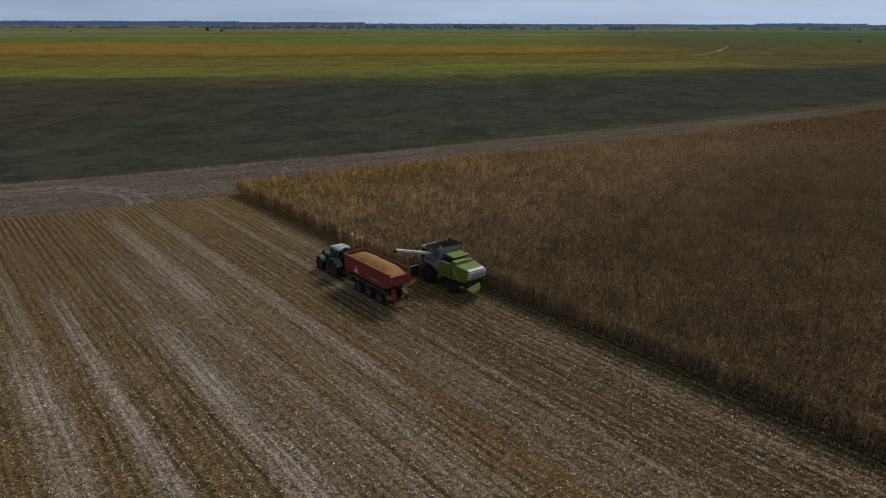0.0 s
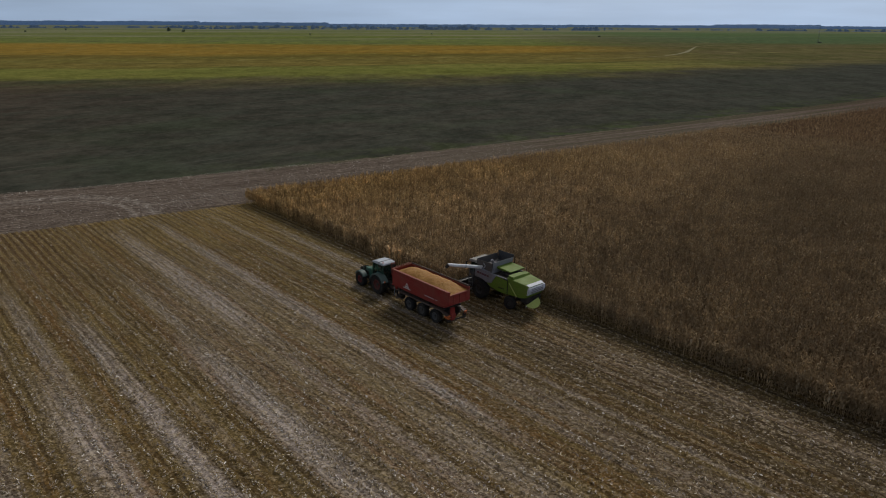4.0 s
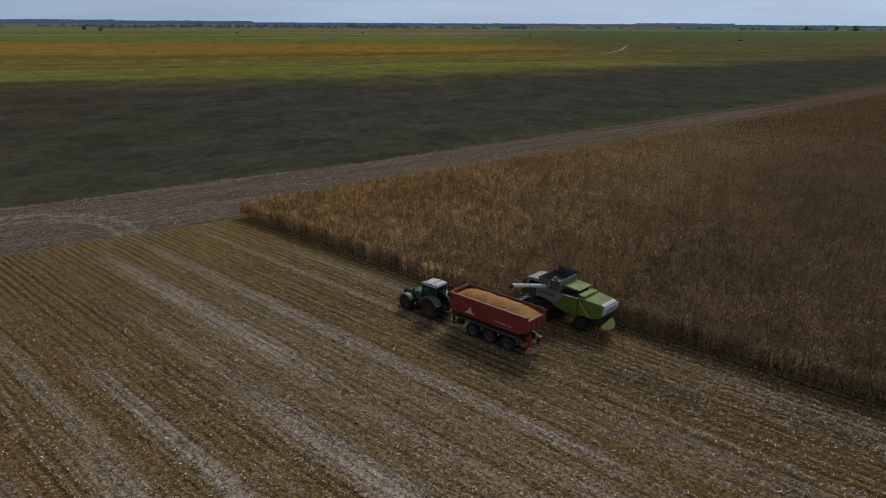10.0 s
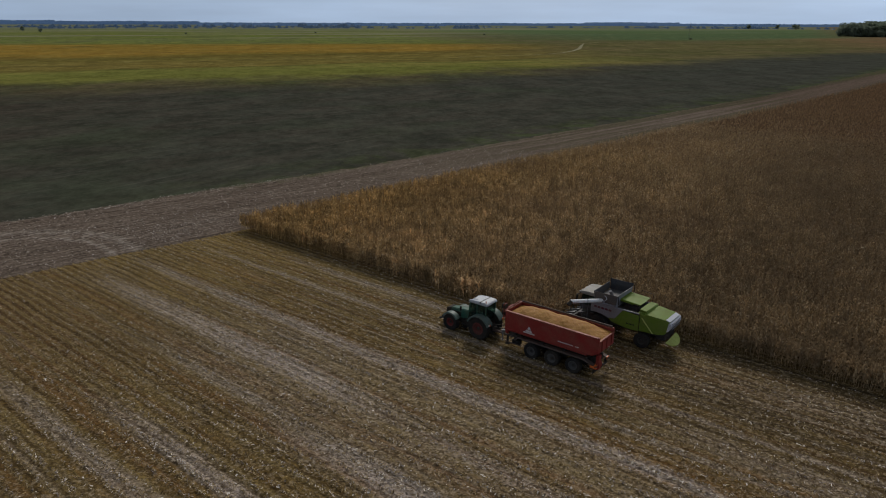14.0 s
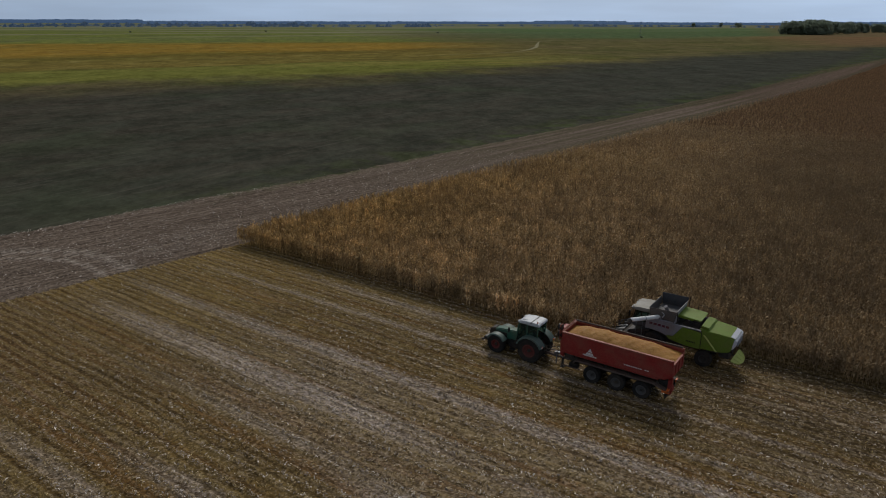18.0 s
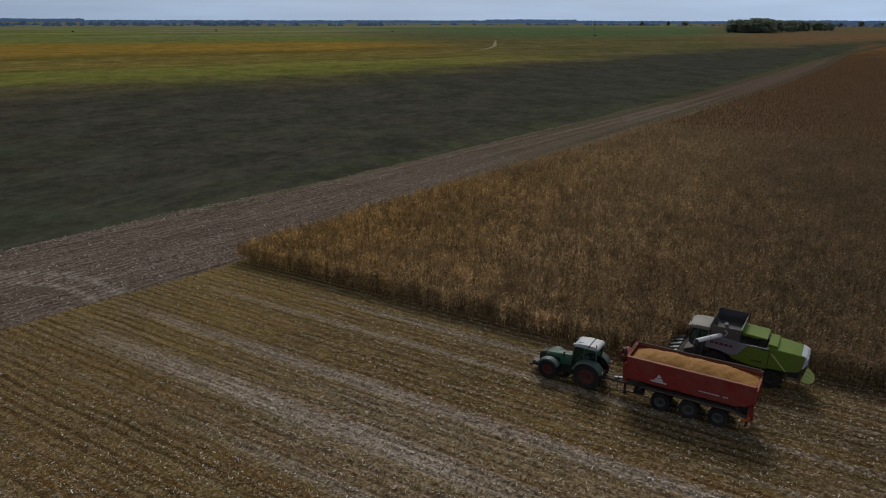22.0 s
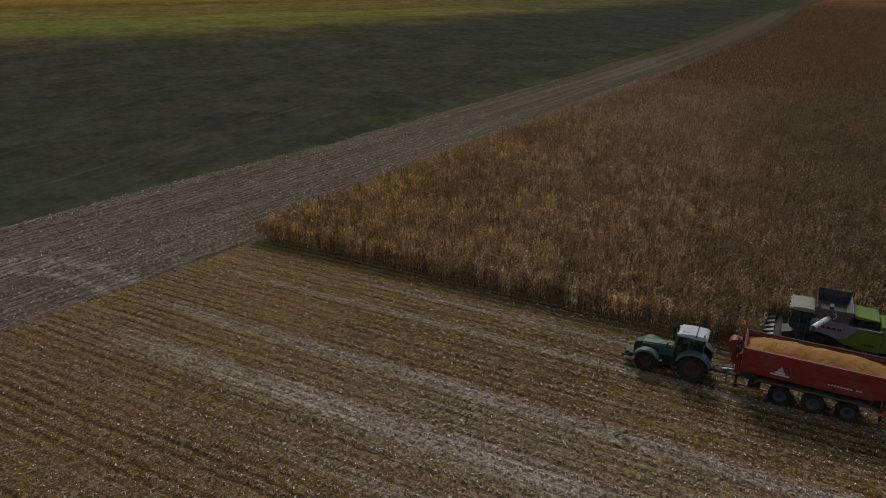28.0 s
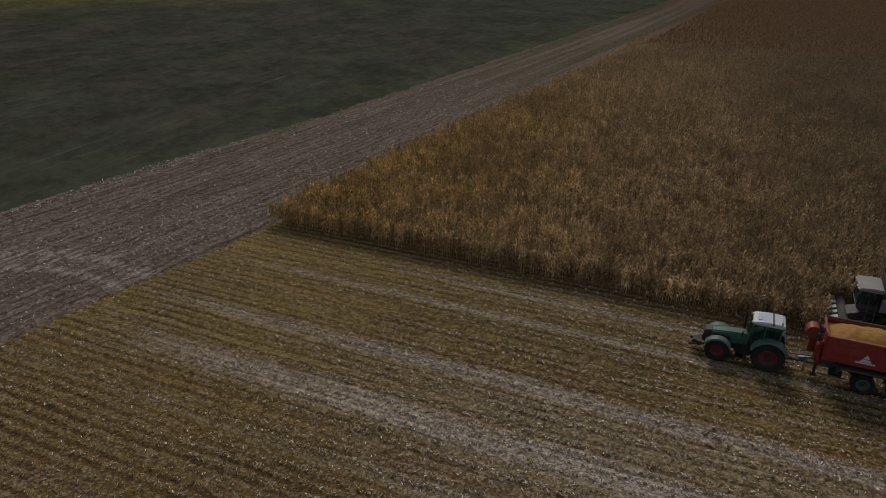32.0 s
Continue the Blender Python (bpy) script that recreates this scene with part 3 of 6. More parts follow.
def canopy_material():
    m = Nodes("maize_canopy", 1.0, spec=0.0)
    p, x, y, z, s, n = m.place()
    tuft = m.noise(p, 2.2, 3, 0.7)
    col = m.mix(m.ramp(tuft, 0.35, 0.68), (0.042, 0.026, 0.014), (0.158, 0.096, 0.053))
    patch = m.noise(p, 0.03, 4, 0.6)
    col = m.mix(m.math("MULTIPLY", m.ramp(patch, 0.42, 0.68), 0.5), col, (0.1, 0.06, 0.036))
    ripe = m.math("MULTIPLY", m.ramp(n, 480, 660), m.ramp(m.math("ADD", patch, m.math("MULTIPLY", tuft, 0.2)), 0.4, 0.62))
    col = m.mix(m.math("MULTIPLY", ripe, 0.7), col, (0.2, 0.11, 0.047))
    m.bump(tuft, 1.0, 0.4)
    return m.paint(col)

# ---- ground ----
SOIL, HEAD, PLAIN, MAIZE, CANOPY = stubble_material(), headland_material(), plain_material(), maize_material(), canopy_material()


def mesh_from(name, verts, quads, material, smooth=False):
    """One mesh object from arrays of vertices and of four-cornered faces."""
    me = bpy.data.meshes.new(name)
    v, q = np.asarray(verts, np.float32), np.asarray(quads, np.int32)
    me.vertices.add(len(v))
    me.vertices.foreach_set("co", v.ravel())
    me.loops.add(q.size)
    me.loops.foreach_set("vertex_index", q.ravel())
    me.polygons.add(len(q))
    me.polygons.foreach_set("loop_start", np.arange(len(q), dtype=np.int32) * q.shape[1])
    me.polygons.foreach_set("use_smooth", np.full(len(q), smooth))
    me.update(calc_edges=True)
    me.materials.append(material)
    return new(name, me)


def grid_quads(rows, cols):
    i = np.arange(rows - 1)[:, None] * cols + np.arange(cols - 1)
    return np.stack([i, i + 1, i + 1 + cols, i + cols], -1).reshape(-1, 4)


def to_world(s, n, z):
    return np.stack([s * DIR[0] + n * ACR[0], s * DIR[1] + n * ACR[1], z], -1)


def headland_near(n):
    return -109.9 + 0.175 * np.minimum(n, 40.0)


def maize_back(n):
    return np.interp(n, [39, 65, 99, 122, 157, 182, 212, 249, 300, 418, 534, 620, 900], [-103.0, -100.2, -96.4, -93.0, -90.0, -86.8, -83.9, -80.2, -74.5, -69.0, -65.0, -60.0, -32.0])


def headland_far(n):
    return np.interp(n, [-300, 11, 29, 49, 79, 131, 160, 200, 230, 258, 303, 385, 462, 520, 654, 830, 1500], [-190, -133.7, -128.7, -125.8, -120.3, -114.0, -110.4, -106.5, -103.6, -100.3, -97.0, -94.0, -89.0, -80.0, -66.0, -47.0, 30.0])


HEADER_S = -57.0  # the harvester has cut as far as this
EDGE_OLD, EDGE_NEW = 39.7, 44.0

rng = np.random.default_rng(3)
# the plain: one sheet to the horizon
lines = np.array([-6000, -2500, -1200, -600, -300, -150, 0, 150, 300, 600, 1200, 2500, 6000], float)
gx, gy = np.meshgrid(lines, lines, indexing="ij")
tagged(mesh_from("ground", np.stack([gx, gy, 0 * gx - 0.12], -1).reshape(-1, 3), grid_quads(13, 13), PLAIN), "flat open farmland with a painted cloud shadow on fallow, and ripe crop strips", "ground", kind="structure")

# headland strip between stubble and fallow
ns = np.concatenate([np.arange(-300, -20, 8.0), np.arange(-20, 260, 1.2), np.arange(260, 900, 15.0)])
u = np.linspace(0, 1, 50)
near = np.where(ns < 39.5, headland_near(ns), maize_back(ns)) + 1.0
far = headland_far(ns)
S = near[:, None] + (far - near)[:, None] * u
N = ns[:, None] + 0 * u
edge = np.minimum(u, 1 - u) * 12
bumps = rng.normal(0, 0.03, S.shape) + 0.05 * np.sin(S * 2.1 + 0.4 * np.sin(N * 0.05))
Z = -0.14 + np.clip(edge, 0, 1) * (0.13 + bumps)
S = S + np.where(u > 0.97, rng.normal(0, 0.25, S.shape), 0)
tagged(mesh_from("headland", to_world(S, N, Z).reshape(-1, 3), grid_quads(len(ns), len(u)), HEAD, True), "bare greyish headland strip with straw and wheel marks", "soil strip", kind="structure")

# stubble field, with its rows as low ridges
ns = np.arange(-120, 46, 0.1875)
u = np.concatenate([np.linspace(0, 1, 150) ** 1.0])
S = headland_near(ns)[:, None] + u * 190
N = ns[:, None] + 0 * u
Z = 0.035 * np.cos(2 * math.pi * N / 0.75) + rng.normal(0, 0.018, S.shape)
Z[:, 0] = -0.13
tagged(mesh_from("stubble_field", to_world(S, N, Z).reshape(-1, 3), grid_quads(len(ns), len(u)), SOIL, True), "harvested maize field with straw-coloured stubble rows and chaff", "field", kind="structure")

# soil under the standing maize
ns = np.concatenate([np.arange(45.9, 140, 4.0), np.arange(140, 801, 20.0)])
u = np.linspace(0, 1, 24)
S = (maize_back(ns) + 0.5)[:, None] + u * (120 + 0 * ns[:, None])
N = ns[:, None] + 0 * u
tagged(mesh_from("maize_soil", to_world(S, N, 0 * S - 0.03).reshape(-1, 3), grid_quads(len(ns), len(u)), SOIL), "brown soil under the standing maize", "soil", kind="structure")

# ---- standing maize ----


def maize_plant(r, leaves, high=2.05):
    """Vertices and quads of one dry plant: stalk, hanging leaves, tassel and cob."""
    v, q = [], []

    def strip(pts, width, turn):
        """A ribbon along pts."""
        base = len(v)
        for k, (pt, w) in enumerate(zip(pts, width)):
            side = (-math.sin(turn) * w, math.cos(turn) * w, 0)
            v.append((pt[0] - side[0], pt[1] - side[1], pt[2]))
            v.append((pt[0] + side[0], pt[1] + side[1], pt[2] + 0.3 * w))
            if k:
                b = base + 2 * k
                q.append((b - 2, b - 1, b + 1, b))

    h = high * r.uniform(0.95, 1.05)
    bend = r.normal(0, 0.06, 2)
    a0 = r.uniform(0, math.pi)
    for a in (a0, a0 + math.pi / 2):
        strip([(0, 0, 0), (bend[0], bend[1], h)], (0.014, 0.008), a)
    for k in range(leaves):
        a = a0 + k * math.pi + r.normal(0, 0.6)
        z0 = h * (0.24 + 0.68 * ((k + r.uniform(0, 0.6)) / leaves) ** 0.75)
        reach, up, drop = r.uniform(0.2, 0.35), r.uniform(0.09, 0.2), r.uniform(0.12, 0.34)
        c, s_ = math.cos(a), math.sin(a)
        bx, by = bend * (z0 / h)
        strip([(bx, by, z0), (bx + c * reach * 0.55, by + s_ * reach * 0.55, z0 + up), (bx + c * reach, by + s_ * reach, z0 + up - drop)], (0.04, 0.066, 0.014), a)
    for k in range(2):
        a = r.uniform(0, 6.28)
        strip([(bend[0], bend[1], h - 0.05), (bend[0] + 0.1 * math.cos(a), bend[1] + 0.1 * math.sin(a), h + 0.16)], (0.02, 0.012), a)
    a = r.uniform(0, 6.28)
    strip([(0.02 * math.cos(a), 0.02 * math.sin(a), h * 0.48), (0.12 * math.cos(a), 0.12 * math.sin(a), h * 0.36)], (0.035, 0.03), a)
    return np.array(v), np.array(q)


def plant_out(name, s, n, broad, kinds, label):
    """One joined mesh of many plants at rows s, n."""
    r = np.random.default_rng(11)
    pick = r.integers(0, len(kinds), len(s))
    vs, qs, base = [], [], 0
    for k, (v, q) in enumerate(kinds):
        i = np.nonzero(pick == k)[0]
        a, h = r.uniform(0, 6.283, len(i)), r.uniform(0.92, 1.07, len(i))
        wide = broad[i] * r.uniform(0.85, 1.2, len(i))
        where = to_world(s[i], n[i], 0 * a)
        x = (np.cos(a)[:, None] * v[:, 0] - np.sin(a)[:, None] * v[:, 1]) * wide[:, None] + where[:, :1]
        y = (np.sin(a)[:, None] * v[:, 0] + np.cos(a)[:, None] * v[:, 1]) * wide[:, None] + where[:, 1:2]
        z = v[:, 2] * h[:, None]
        vs.append(np.stack([x, y, z], -1).reshape(-1, 3))
        qs.append((q[None] + (base + np.arange(len(i)) * len(v))[:, None, None]).reshape(-1, 4))
        base += len(i) * len(v)
    return tagged(mesh_from(name, np.concatenate(vs), np.concatenate(qs), MAIZE), label, "maize crop", kind="stuff")


def rows_of(n0, n1, row, s1=-4.0):
    """Places of plants in rows between n0 and n1, thinner with distance, and how much wider each one is for that."""
    out = []
    for n in np.arange(n0, n1, row):
        s0 = float(maize_back(n)) + rng.normal(0, 0.25)
        end = HEADER_S if n < EDGE_NEW else s1
        step = (0.14 if n < EDGE_OLD + 1.4 or abs(n - EDGE_NEW - 0.4) < 0.9 else 0.23) * (1 + ((max(n, 60.0) - 60.0) / 75.0) ** 1.25) * row / 0.75
        s = np.arange(s0, end, step)
        wide = np.full(len(s), min(1.4, max(1.0, math.sqrt(step * row / 0.19))))
        out.append(np.stack([s + rng.uniform(-0.45, 0.45, len(s)) * step, n + rng.normal(0, 0.08, len(s)), wide], -1))
    return np.concatenate(out).T


seeds = np.random.default_rng(5)
near_kinds = [maize_plant(seeds, 9) for _ in range(12)]
far_kinds = [maize_plant(seeds, 5) for _ in range(8)]
plant_out("standing_maize", *rows_of(EDGE_OLD, 82, 0.75), near_kinds, "dry golden-brown standing maize at the field edge")
plant_out("standing_maize", *rows_of(82, 160, 0.75), far_kinds, "dry golden-brown standing maize, dense rows")
plant_out("standing_maize", *rows_of(160, 330, 1.2), far_kinds, "dry brown standing maize in the distance")
# the canopy that closes between the stalks farther off
ns = np.concatenate([np.arange(80, 200, 1.0), np.arange(200, 800, 3.0)])
u = np.linspace(0, 1, 110)
S = (maize_back(ns) + 0.6)[:, None] + u * (105 + 0.0 * ns[:, None])
N = ns[:, None] + 0 * u
Z = np.interp(N, [80, 120, 160, 300, 340, 600, 790, 800], [0.2, 0.9, 1.45, 1.85, 2.0, 1.9, 0.2, 0.0]) + rng.normal(0, 0.16, S.shape)
Z[:, 0] = 0.0
tagged(mesh_from("maize_canopy", to_world(S, N, Z).reshape(-1, 3), grid_quads(len(ns), len(u)), CANOPY, True), "closed brown canopy of distant standing maize", "maize crop", kind="stuff")

# ---- straw pieces and cut stalks on the stubble ----
STRAW = straw_material("ochre_straw", (0.09, 0.056, 0.022), (0.235, 0.157, 0.062), (0.52, 0.395, 0.2))
HUSK = straw_material("pale_husks", (0.15, 0.115, 0.09), (0.345, 0.285, 0.24), (0.82, 0.75, 0.67))
LEAF_HUSK = straw_material("bleached_husk_leaves", (0.26, 0.185, 0.095), (0.41, 0.312, 0.185), (0.82, 0.73, 0.58))
STALK = stalk_material()


def lie(name, s, n, length, width, material, label, tilt=0.35, z=0.03):
    """Many small curled pieces lying on the ground, as one mesh."""
    r = np.random.default_rng(21)
    k = len(s)
    a, up = r.uniform(0, 6.283, k), r.normal(0, tilt, k)
    along = np.stack([np.cos(a) * np.cos(up), np.sin(a) * np.cos(up), np.sin(up)], -1) * (length / 2)[:, None]
    side = np.stack([-np.sin(a), np.cos(a), r.normal(0, 0.5, k)], -1) * (width / 2)[:, None]
    mid = to_world(s, n, np.abs(along[:, 2]) + z)
    v = np.stack([mid - along - side, mid - along + side, mid + along + side, mid + along - side], 1)
    return tagged(mesh_from(name, v.reshape(-1, 3), np.arange(4 * k).reshape(-1, 4), material), label, "crop residue", kind="stuff")


r = np.random.default_rng(17)


def strewn(count, floor, swath):
    """Places on the stubble: a share everywhere, more (or less) in the chaff swaths, and fewer in the rows' dark gaps."""
    s, n = r.uniform(-109, -4, count), r.uniform(-10, 44, count)
    hit = np.zeros(count)
    for mid, half, gain, start, stop in SWATHS:
        hit = np.maximum(hit, gain * np.exp(-((n - mid) / (half * 1.15)) ** 2) * np.clip((s - start + 9) / 18, 0, 1) * np.clip((stop + 9 - s) / 18, 0, 1))
    torn = 0.55 + 0.45 * np.sin(s * 0.23 + 2 * np.sin(n * 0.9)) * np.sin(s * 0.071 + n * 0.4)
    gap = np.clip(0.42 - 1.1 * np.sin(2 * math.pi * n / 0.75), 0.02, 1) * np.clip(0.62 + 0.65 * np.sin(n * 1.31 + 0.6 * np.sin(s * 0.05)) * np.sin(n * 3.7 + 1), 0.2, 1)
    thin = 1 - 0.45 * np.clip((-82 - s) / 14, 0, 1) * np.clip((30 - n) / 12, 0, 1) - 0.6 * np.clip((s + 66) / 20, 0, 1) * np.clip((n - 24) / 9, 0, 1)
    dense = (floor + (swath - floor) * hit * torn) * gap * thin
    if swath > floor:  # the golden end of the field carries little pale chaff
        dense = dense * (1 - 0.45 * np.clip((-74 - s) / 16, 0, 1) * (1 - hit))
    keep = (r.uniform(0, 1, count) < dense) & (s > headland_near(n) + 0.3) & ~((n > EDGE_OLD) & (s < HEADER_S))
    return s[keep], n[keep]


s, n = strewn(480000, 0.9, 0.4)
lie("straw_pieces", s, n, r.uniform(0.07, 0.18, len(s)), r.uniform(0.02, 0.05, len(s)), STRAW, "ochre chopped straw scattered on stubble", z=0.04)
s, n = strewn(900000, 0.17, 1.0)
lie("husk_pieces", s, n, r.uniform(0.06, 0.15, len(s)), r.uniform(0.025, 0.055, len(s)), HUSK, "pale chaff and husks lying in swaths on stubble", z=0.05)
s, n = strewn(260000, 0.32, 0.9)
lie("husk_pieces", s, n, r.uniform(0.08, 0.19, len(s)), r.uniform(0.025, 0.05, len(s)), LEAF_HUSK, "larger pale husk leaves lying on stubble", z=0.06)
s, n = strewn(90000, 0.4, 0.95)
lie("husk_pieces", s, n, r.uniform(0.11, 0.22, len(s)), r.uniform(0.04, 0.075, len(s)), HUSK, "broad bleached husk leaves lying on stubble", z=0.07)
k = 8000
n = r.uniform(-30, 110, k)
u = r.beta(1.2, 1.6, k)
lo = np.where(n < 39.5, headland_near(n), maize_back(n))
s = lo + (headland_far(n) - lo) * u
lie("husk_pieces", s, n, r.uniform(0.06, 0.22, k), r.uniform(0.03, 0.07, k), HUSK, "pale straw scattered on the bare headland", z=0.06)

# a fringe of pale trash along the far side of the strip, and some blown off the stubble
k = 2000
n = r.uniform(-25, 62, k)
s = headland_far(n) + 0.6 + np.abs(r.normal(0, 1.4, k))
lie("husk_pieces", s, n, r.uniform(0.08, 0.22, k), r.uniform(0.03, 0.07, k), HUSK, "pale straw fringe along a fallow with painted cloud shadow", z=0.05)
k = 1600
n = 36 + r.normal(0, 5.0, k)
s = -109 + r.normal(0, 3.2, k)
clear = (s < headland_near(n) - 0.2) & (s > headland_far(n))
s, n = s[clear], n[clear]
lie("husk_pieces", s, n, r.uniform(0.08, 0.2, len(s)), r.uniform(0.03, 0.06, len(s)), HUSK, "pale trodden straw on the bare headland", z=0.06)

out = []
for n in np.arange(-9.9, EDGE_NEW, 0.75):
    s0 = float(headland_near(n)) + 0.4 if n < EDGE_OLD else HEADER_S + 1.5
    s = np.arange(s0, -4.0, 0.21)
    out.append(np.stack([s + r.uniform(-0.09, 0.09, len(s)), n + r.normal(0, 0.05, len(s))], -1)[r.uniform(0, 1, len(s)) < 0.8])
s, n = np.concatenate(out).T
h, a = r.uniform(0.05, 0.15, len(s)), r.uniform(0, 3.14, len(s))
lean = r.normal(0, 0.06, (2, len(s)))
base = to_world(s, n, 0 * s - 0.02)
blades = []
for turn in (0, math.pi / 2):
    w = np.stack([np.cos(a + turn), np.sin(a + turn), 0 * a], -1) * 0.02
    top = base + np.stack([lean[0], lean[1], h], -1)
    blades.append(np.stack([base - w, base + w, top + w, top - w], 1))
v = np.stack(blades, 1).reshape(-1, 3)
tagged(mesh_from("cut_stalks", v, np.arange(len(v)).reshape(-1, 4), STALK), "short cut maize stalks standing in rows", "stubble", kind="stuff")


# ---- vehicles ----


def coat(name, colour, rough=0.4, metal=0.0, dirt=0.35, dust=(0.2, 0.15, 0.1), spec=0.22):
    """Painted metal or rubber with field dust in patches and fine scratches."""
    m = Nodes(name, rough, metal, spec)
    tc = m.t.nodes.new("ShaderNodeTexCoord")
    big = m.noise(tc.outputs["Object"], 1.3, 4, 0.6)
    fine = m.noise(tc.outputs["Object"], 14.0, 3, 0.6)
    veil = m.math("MULTIPLY", m.ramp(m.math("ADD", m.math("MULTIPLY", big, 0.7), m.math("MULTIPLY", fine, 0.3)), 0.36, 0.7), dirt)
    shade = tuple(c * 0.78 for c in colour)
    col = m.mix(m.ramp(fine, 0.3, 0.7), shade, colour)
    col = m.mix(veil, col, dust)
    m.link(m.math("ADD", rough, m.math("MULTIPLY", veil, 0.6), True), m.b.inputs["Roughness"])
    m.bump(fine, 0.08, 0.01)
    return m.paint(col)


GREEN_T = coat("tractor_green", (0.024, 0.12, 0.08), 0.42, dirt=0.4)
FENDER = coat("fender_grey_green", (0.085, 0.135, 0.12), 0.45, dirt=0.35)
BLACK = coat("black_plastic", (0.012, 0.012, 0.013), 0.5, dirt=0.25)
STEEL = coat("dark_steel", (0.035, 0.035, 0.037), 0.5, 0.3, dirt=0.35)
GREY = coat("grey_steel", (0.2, 0.21, 0.23), 0.45, 0.5, dirt=0.25)
RUBBER = coat("tyre_rubber", (0.016, 0.016, 0.017), 0.85, dirt=0.4, dust=(0.1, 0.078, 0.055), spec=0.2)
RED_RIM = coat("red_rim_paint", (0.15, 0.022, 0.02), 0.5, dirt=0.65, dust=(0.09, 0.06, 0.045))
DARK_RIM = coat("dark_rim_paint", (0.045, 0.043, 0.04), 0.7, dirt=0.5, dust=(0.06, 0.048, 0.036))
PALE_RIM = coat("dusty_rim_paint", (0.09, 0.09, 0.09), 0.6, dirt=0.5, dust=(0.1, 0.08, 0.06))
WHITE = coat("white_roof_paint", (0.55, 0.57, 0.6), 0.4, dirt=0.15)
PIPE_WHITE = coat("white_pipe_paint", (0.78, 0.78, 0.78), 0.45, dirt=0.12)
RED = coat("trailer_red", (0.28, 0.03, 0.026), 0.4, dirt=0.25)
RED_DULL = coat("faded_red_rim_rail", (0.3, 0.075, 0.05), 0.5, dirt=0.3)
BEAM = coat("dusty_beam", (0.1, 0.07, 0.06), 0.6, dirt=0.6, dust=(0.17, 0.13, 0.1))
LIME = coat("harvester_green", (0.135, 0.215, 0.018), 0.58, dirt=0.3)
PALE_LIME = coat("pale_green_plastic", (0.5, 0.56, 0.16), 0.5, dirt=0.2)
LIGHT = coat("light_grey_panel", (0.27, 0.27, 0.3), 0.45, dirt=0.4)
FLAP_DUSTY = coat("dusty_flap_grey", (0.105, 0.095, 0.088), 0.6, dirt=0.4)
FLAP_DARK = coat("dark_flap_grey", (0.045, 0.05, 0.06), 0.5, dirt=0.2)
TANKGREY = coat("tank_flap_grey", (0.07, 0.073, 0.082), 0.55, dirt=0.3)
TAIL_WHITE = coat("pale_tail_panel", (0.6, 0.61, 0.66), 0.45, dirt=0.15)
ROOF_DUSTY = coat("dusty_beige_roof", (0.3, 0.285, 0.25), 0.55, dirt=0.45)
RED_MARK = coat("red_marking", (0.11, 0.016, 0.035), 0.5, dirt=0.3)
WHITE_MARK = coat("white_marking", (0.65, 0.6, 0.6), 0.5, dirt=0.15)
ORANGE = coat("orange_reflector", (0.7, 0.16, 0.03), 0.3, dirt=0.1)


def glass_material():
    """Tinted cab glass, part see-through and part glossy."""
    m = Nodes("cab_glass", 0.05, spec=0.6)
    clear = m.t.nodes.new("ShaderNodeBsdfTransparent")
    clear.inputs[0].default_value = (0.66, 0.78, 0.73, 1)
    blend = m.t.nodes.new("ShaderNodeMixShader")
    blend.inputs[0].default_value = 0.28
    m.link(clear.outputs[0], blend.inputs[1])
    m.link(m.b.outputs[0], blend.inputs[2])
    m.link(blend.outputs[0], next(k for k in m.t.nodes if k.type == "OUTPUT_MATERIAL").inputs[0])
    return m.paint((0.03, 0.05, 0.045))


GLASS = glass_material()
LENS = Nodes("lamp_lens", 0.15, spec=0.6).paint((0.6, 0.6, 0.58))


def link(name, bm, material, parent, label="", smooth=False):
    me = bpy.data.meshes.new(name)
    bmesh.ops.recalc_face_normals(bm, faces=bm.faces)
    bm.to_mesh(me)
    bm.free()
    if smooth:
        me.polygons.foreach_set("use_smooth", np.ones(len(me.polygons), bool))
        me.set_sharp_from_angle(angle=radians(35))
    me.materials.append(material)
    ob = new(name, me)
    if parent:
        ob.parent = parent
    if label:
        ob["label"] = label
    return ob


def part(name, bm, material, parent, label="", smooth=False):
    """One mesh under a thing or under a part."""
    return link(name, bm, material, parent, label, smooth)


def bevelled(bm, width, segments=2):
    if width:
        bmesh.ops.bevel(bm, geom=bm.edges[:], offset=width, segments=segments, affect="EDGES", clamp_overlap=True)
    return bm


def box(x0, x1, y0, y1, z0, z1, bevel=0.02, bm=None):
    b = bmesh.new()
    bmesh.ops.create_cube(b, size=1)
    for v in b.verts:
        v.co = Vector(((x0 + x1) / 2 + v.co.x * (x1 - x0), (y0 + y1) / 2 + v.co.y * (y1 - y0), (z0 + z1) / 2 + v.co.z * (z1 - z0)))
    return merge(bm, bevelled(b, bevel))


def merge(bm, b):
    """Adds b to bm, where there is one."""
    if bm is None:
        return b
    me = bpy.data.meshes.new("join")
    b.to_mesh(me)
    b.free()
    bm.from_mesh(me)
    bpy.data.meshes.remove(me)
    return bm


def prism(profile, y0, y1, bevel=0.03, bm=None, taper=None):
    """A solid with the given outline in x and z between y0 and y1; taper: a function that moves the finished corners."""
    b = bmesh.new()
    a = [b.verts.new((x, y0, z)) for x, z in profile]
    c = [b.verts.new((x, y1, z)) for x, z in profile]
    b.faces.new(a)
    b.faces.new(c[::-1])
    for i in range(len(a)):
        j = (i + 1) % len(a)
        b.faces.new((a[i], c[i], c[j], a[j]))
    if taper:
        for v in b.verts:
            v.co = Vector(taper(*v.co))
    bmesh.ops.recalc_face_normals(b, faces=b.faces)
    return merge(bm, bevelled(b, bevel))


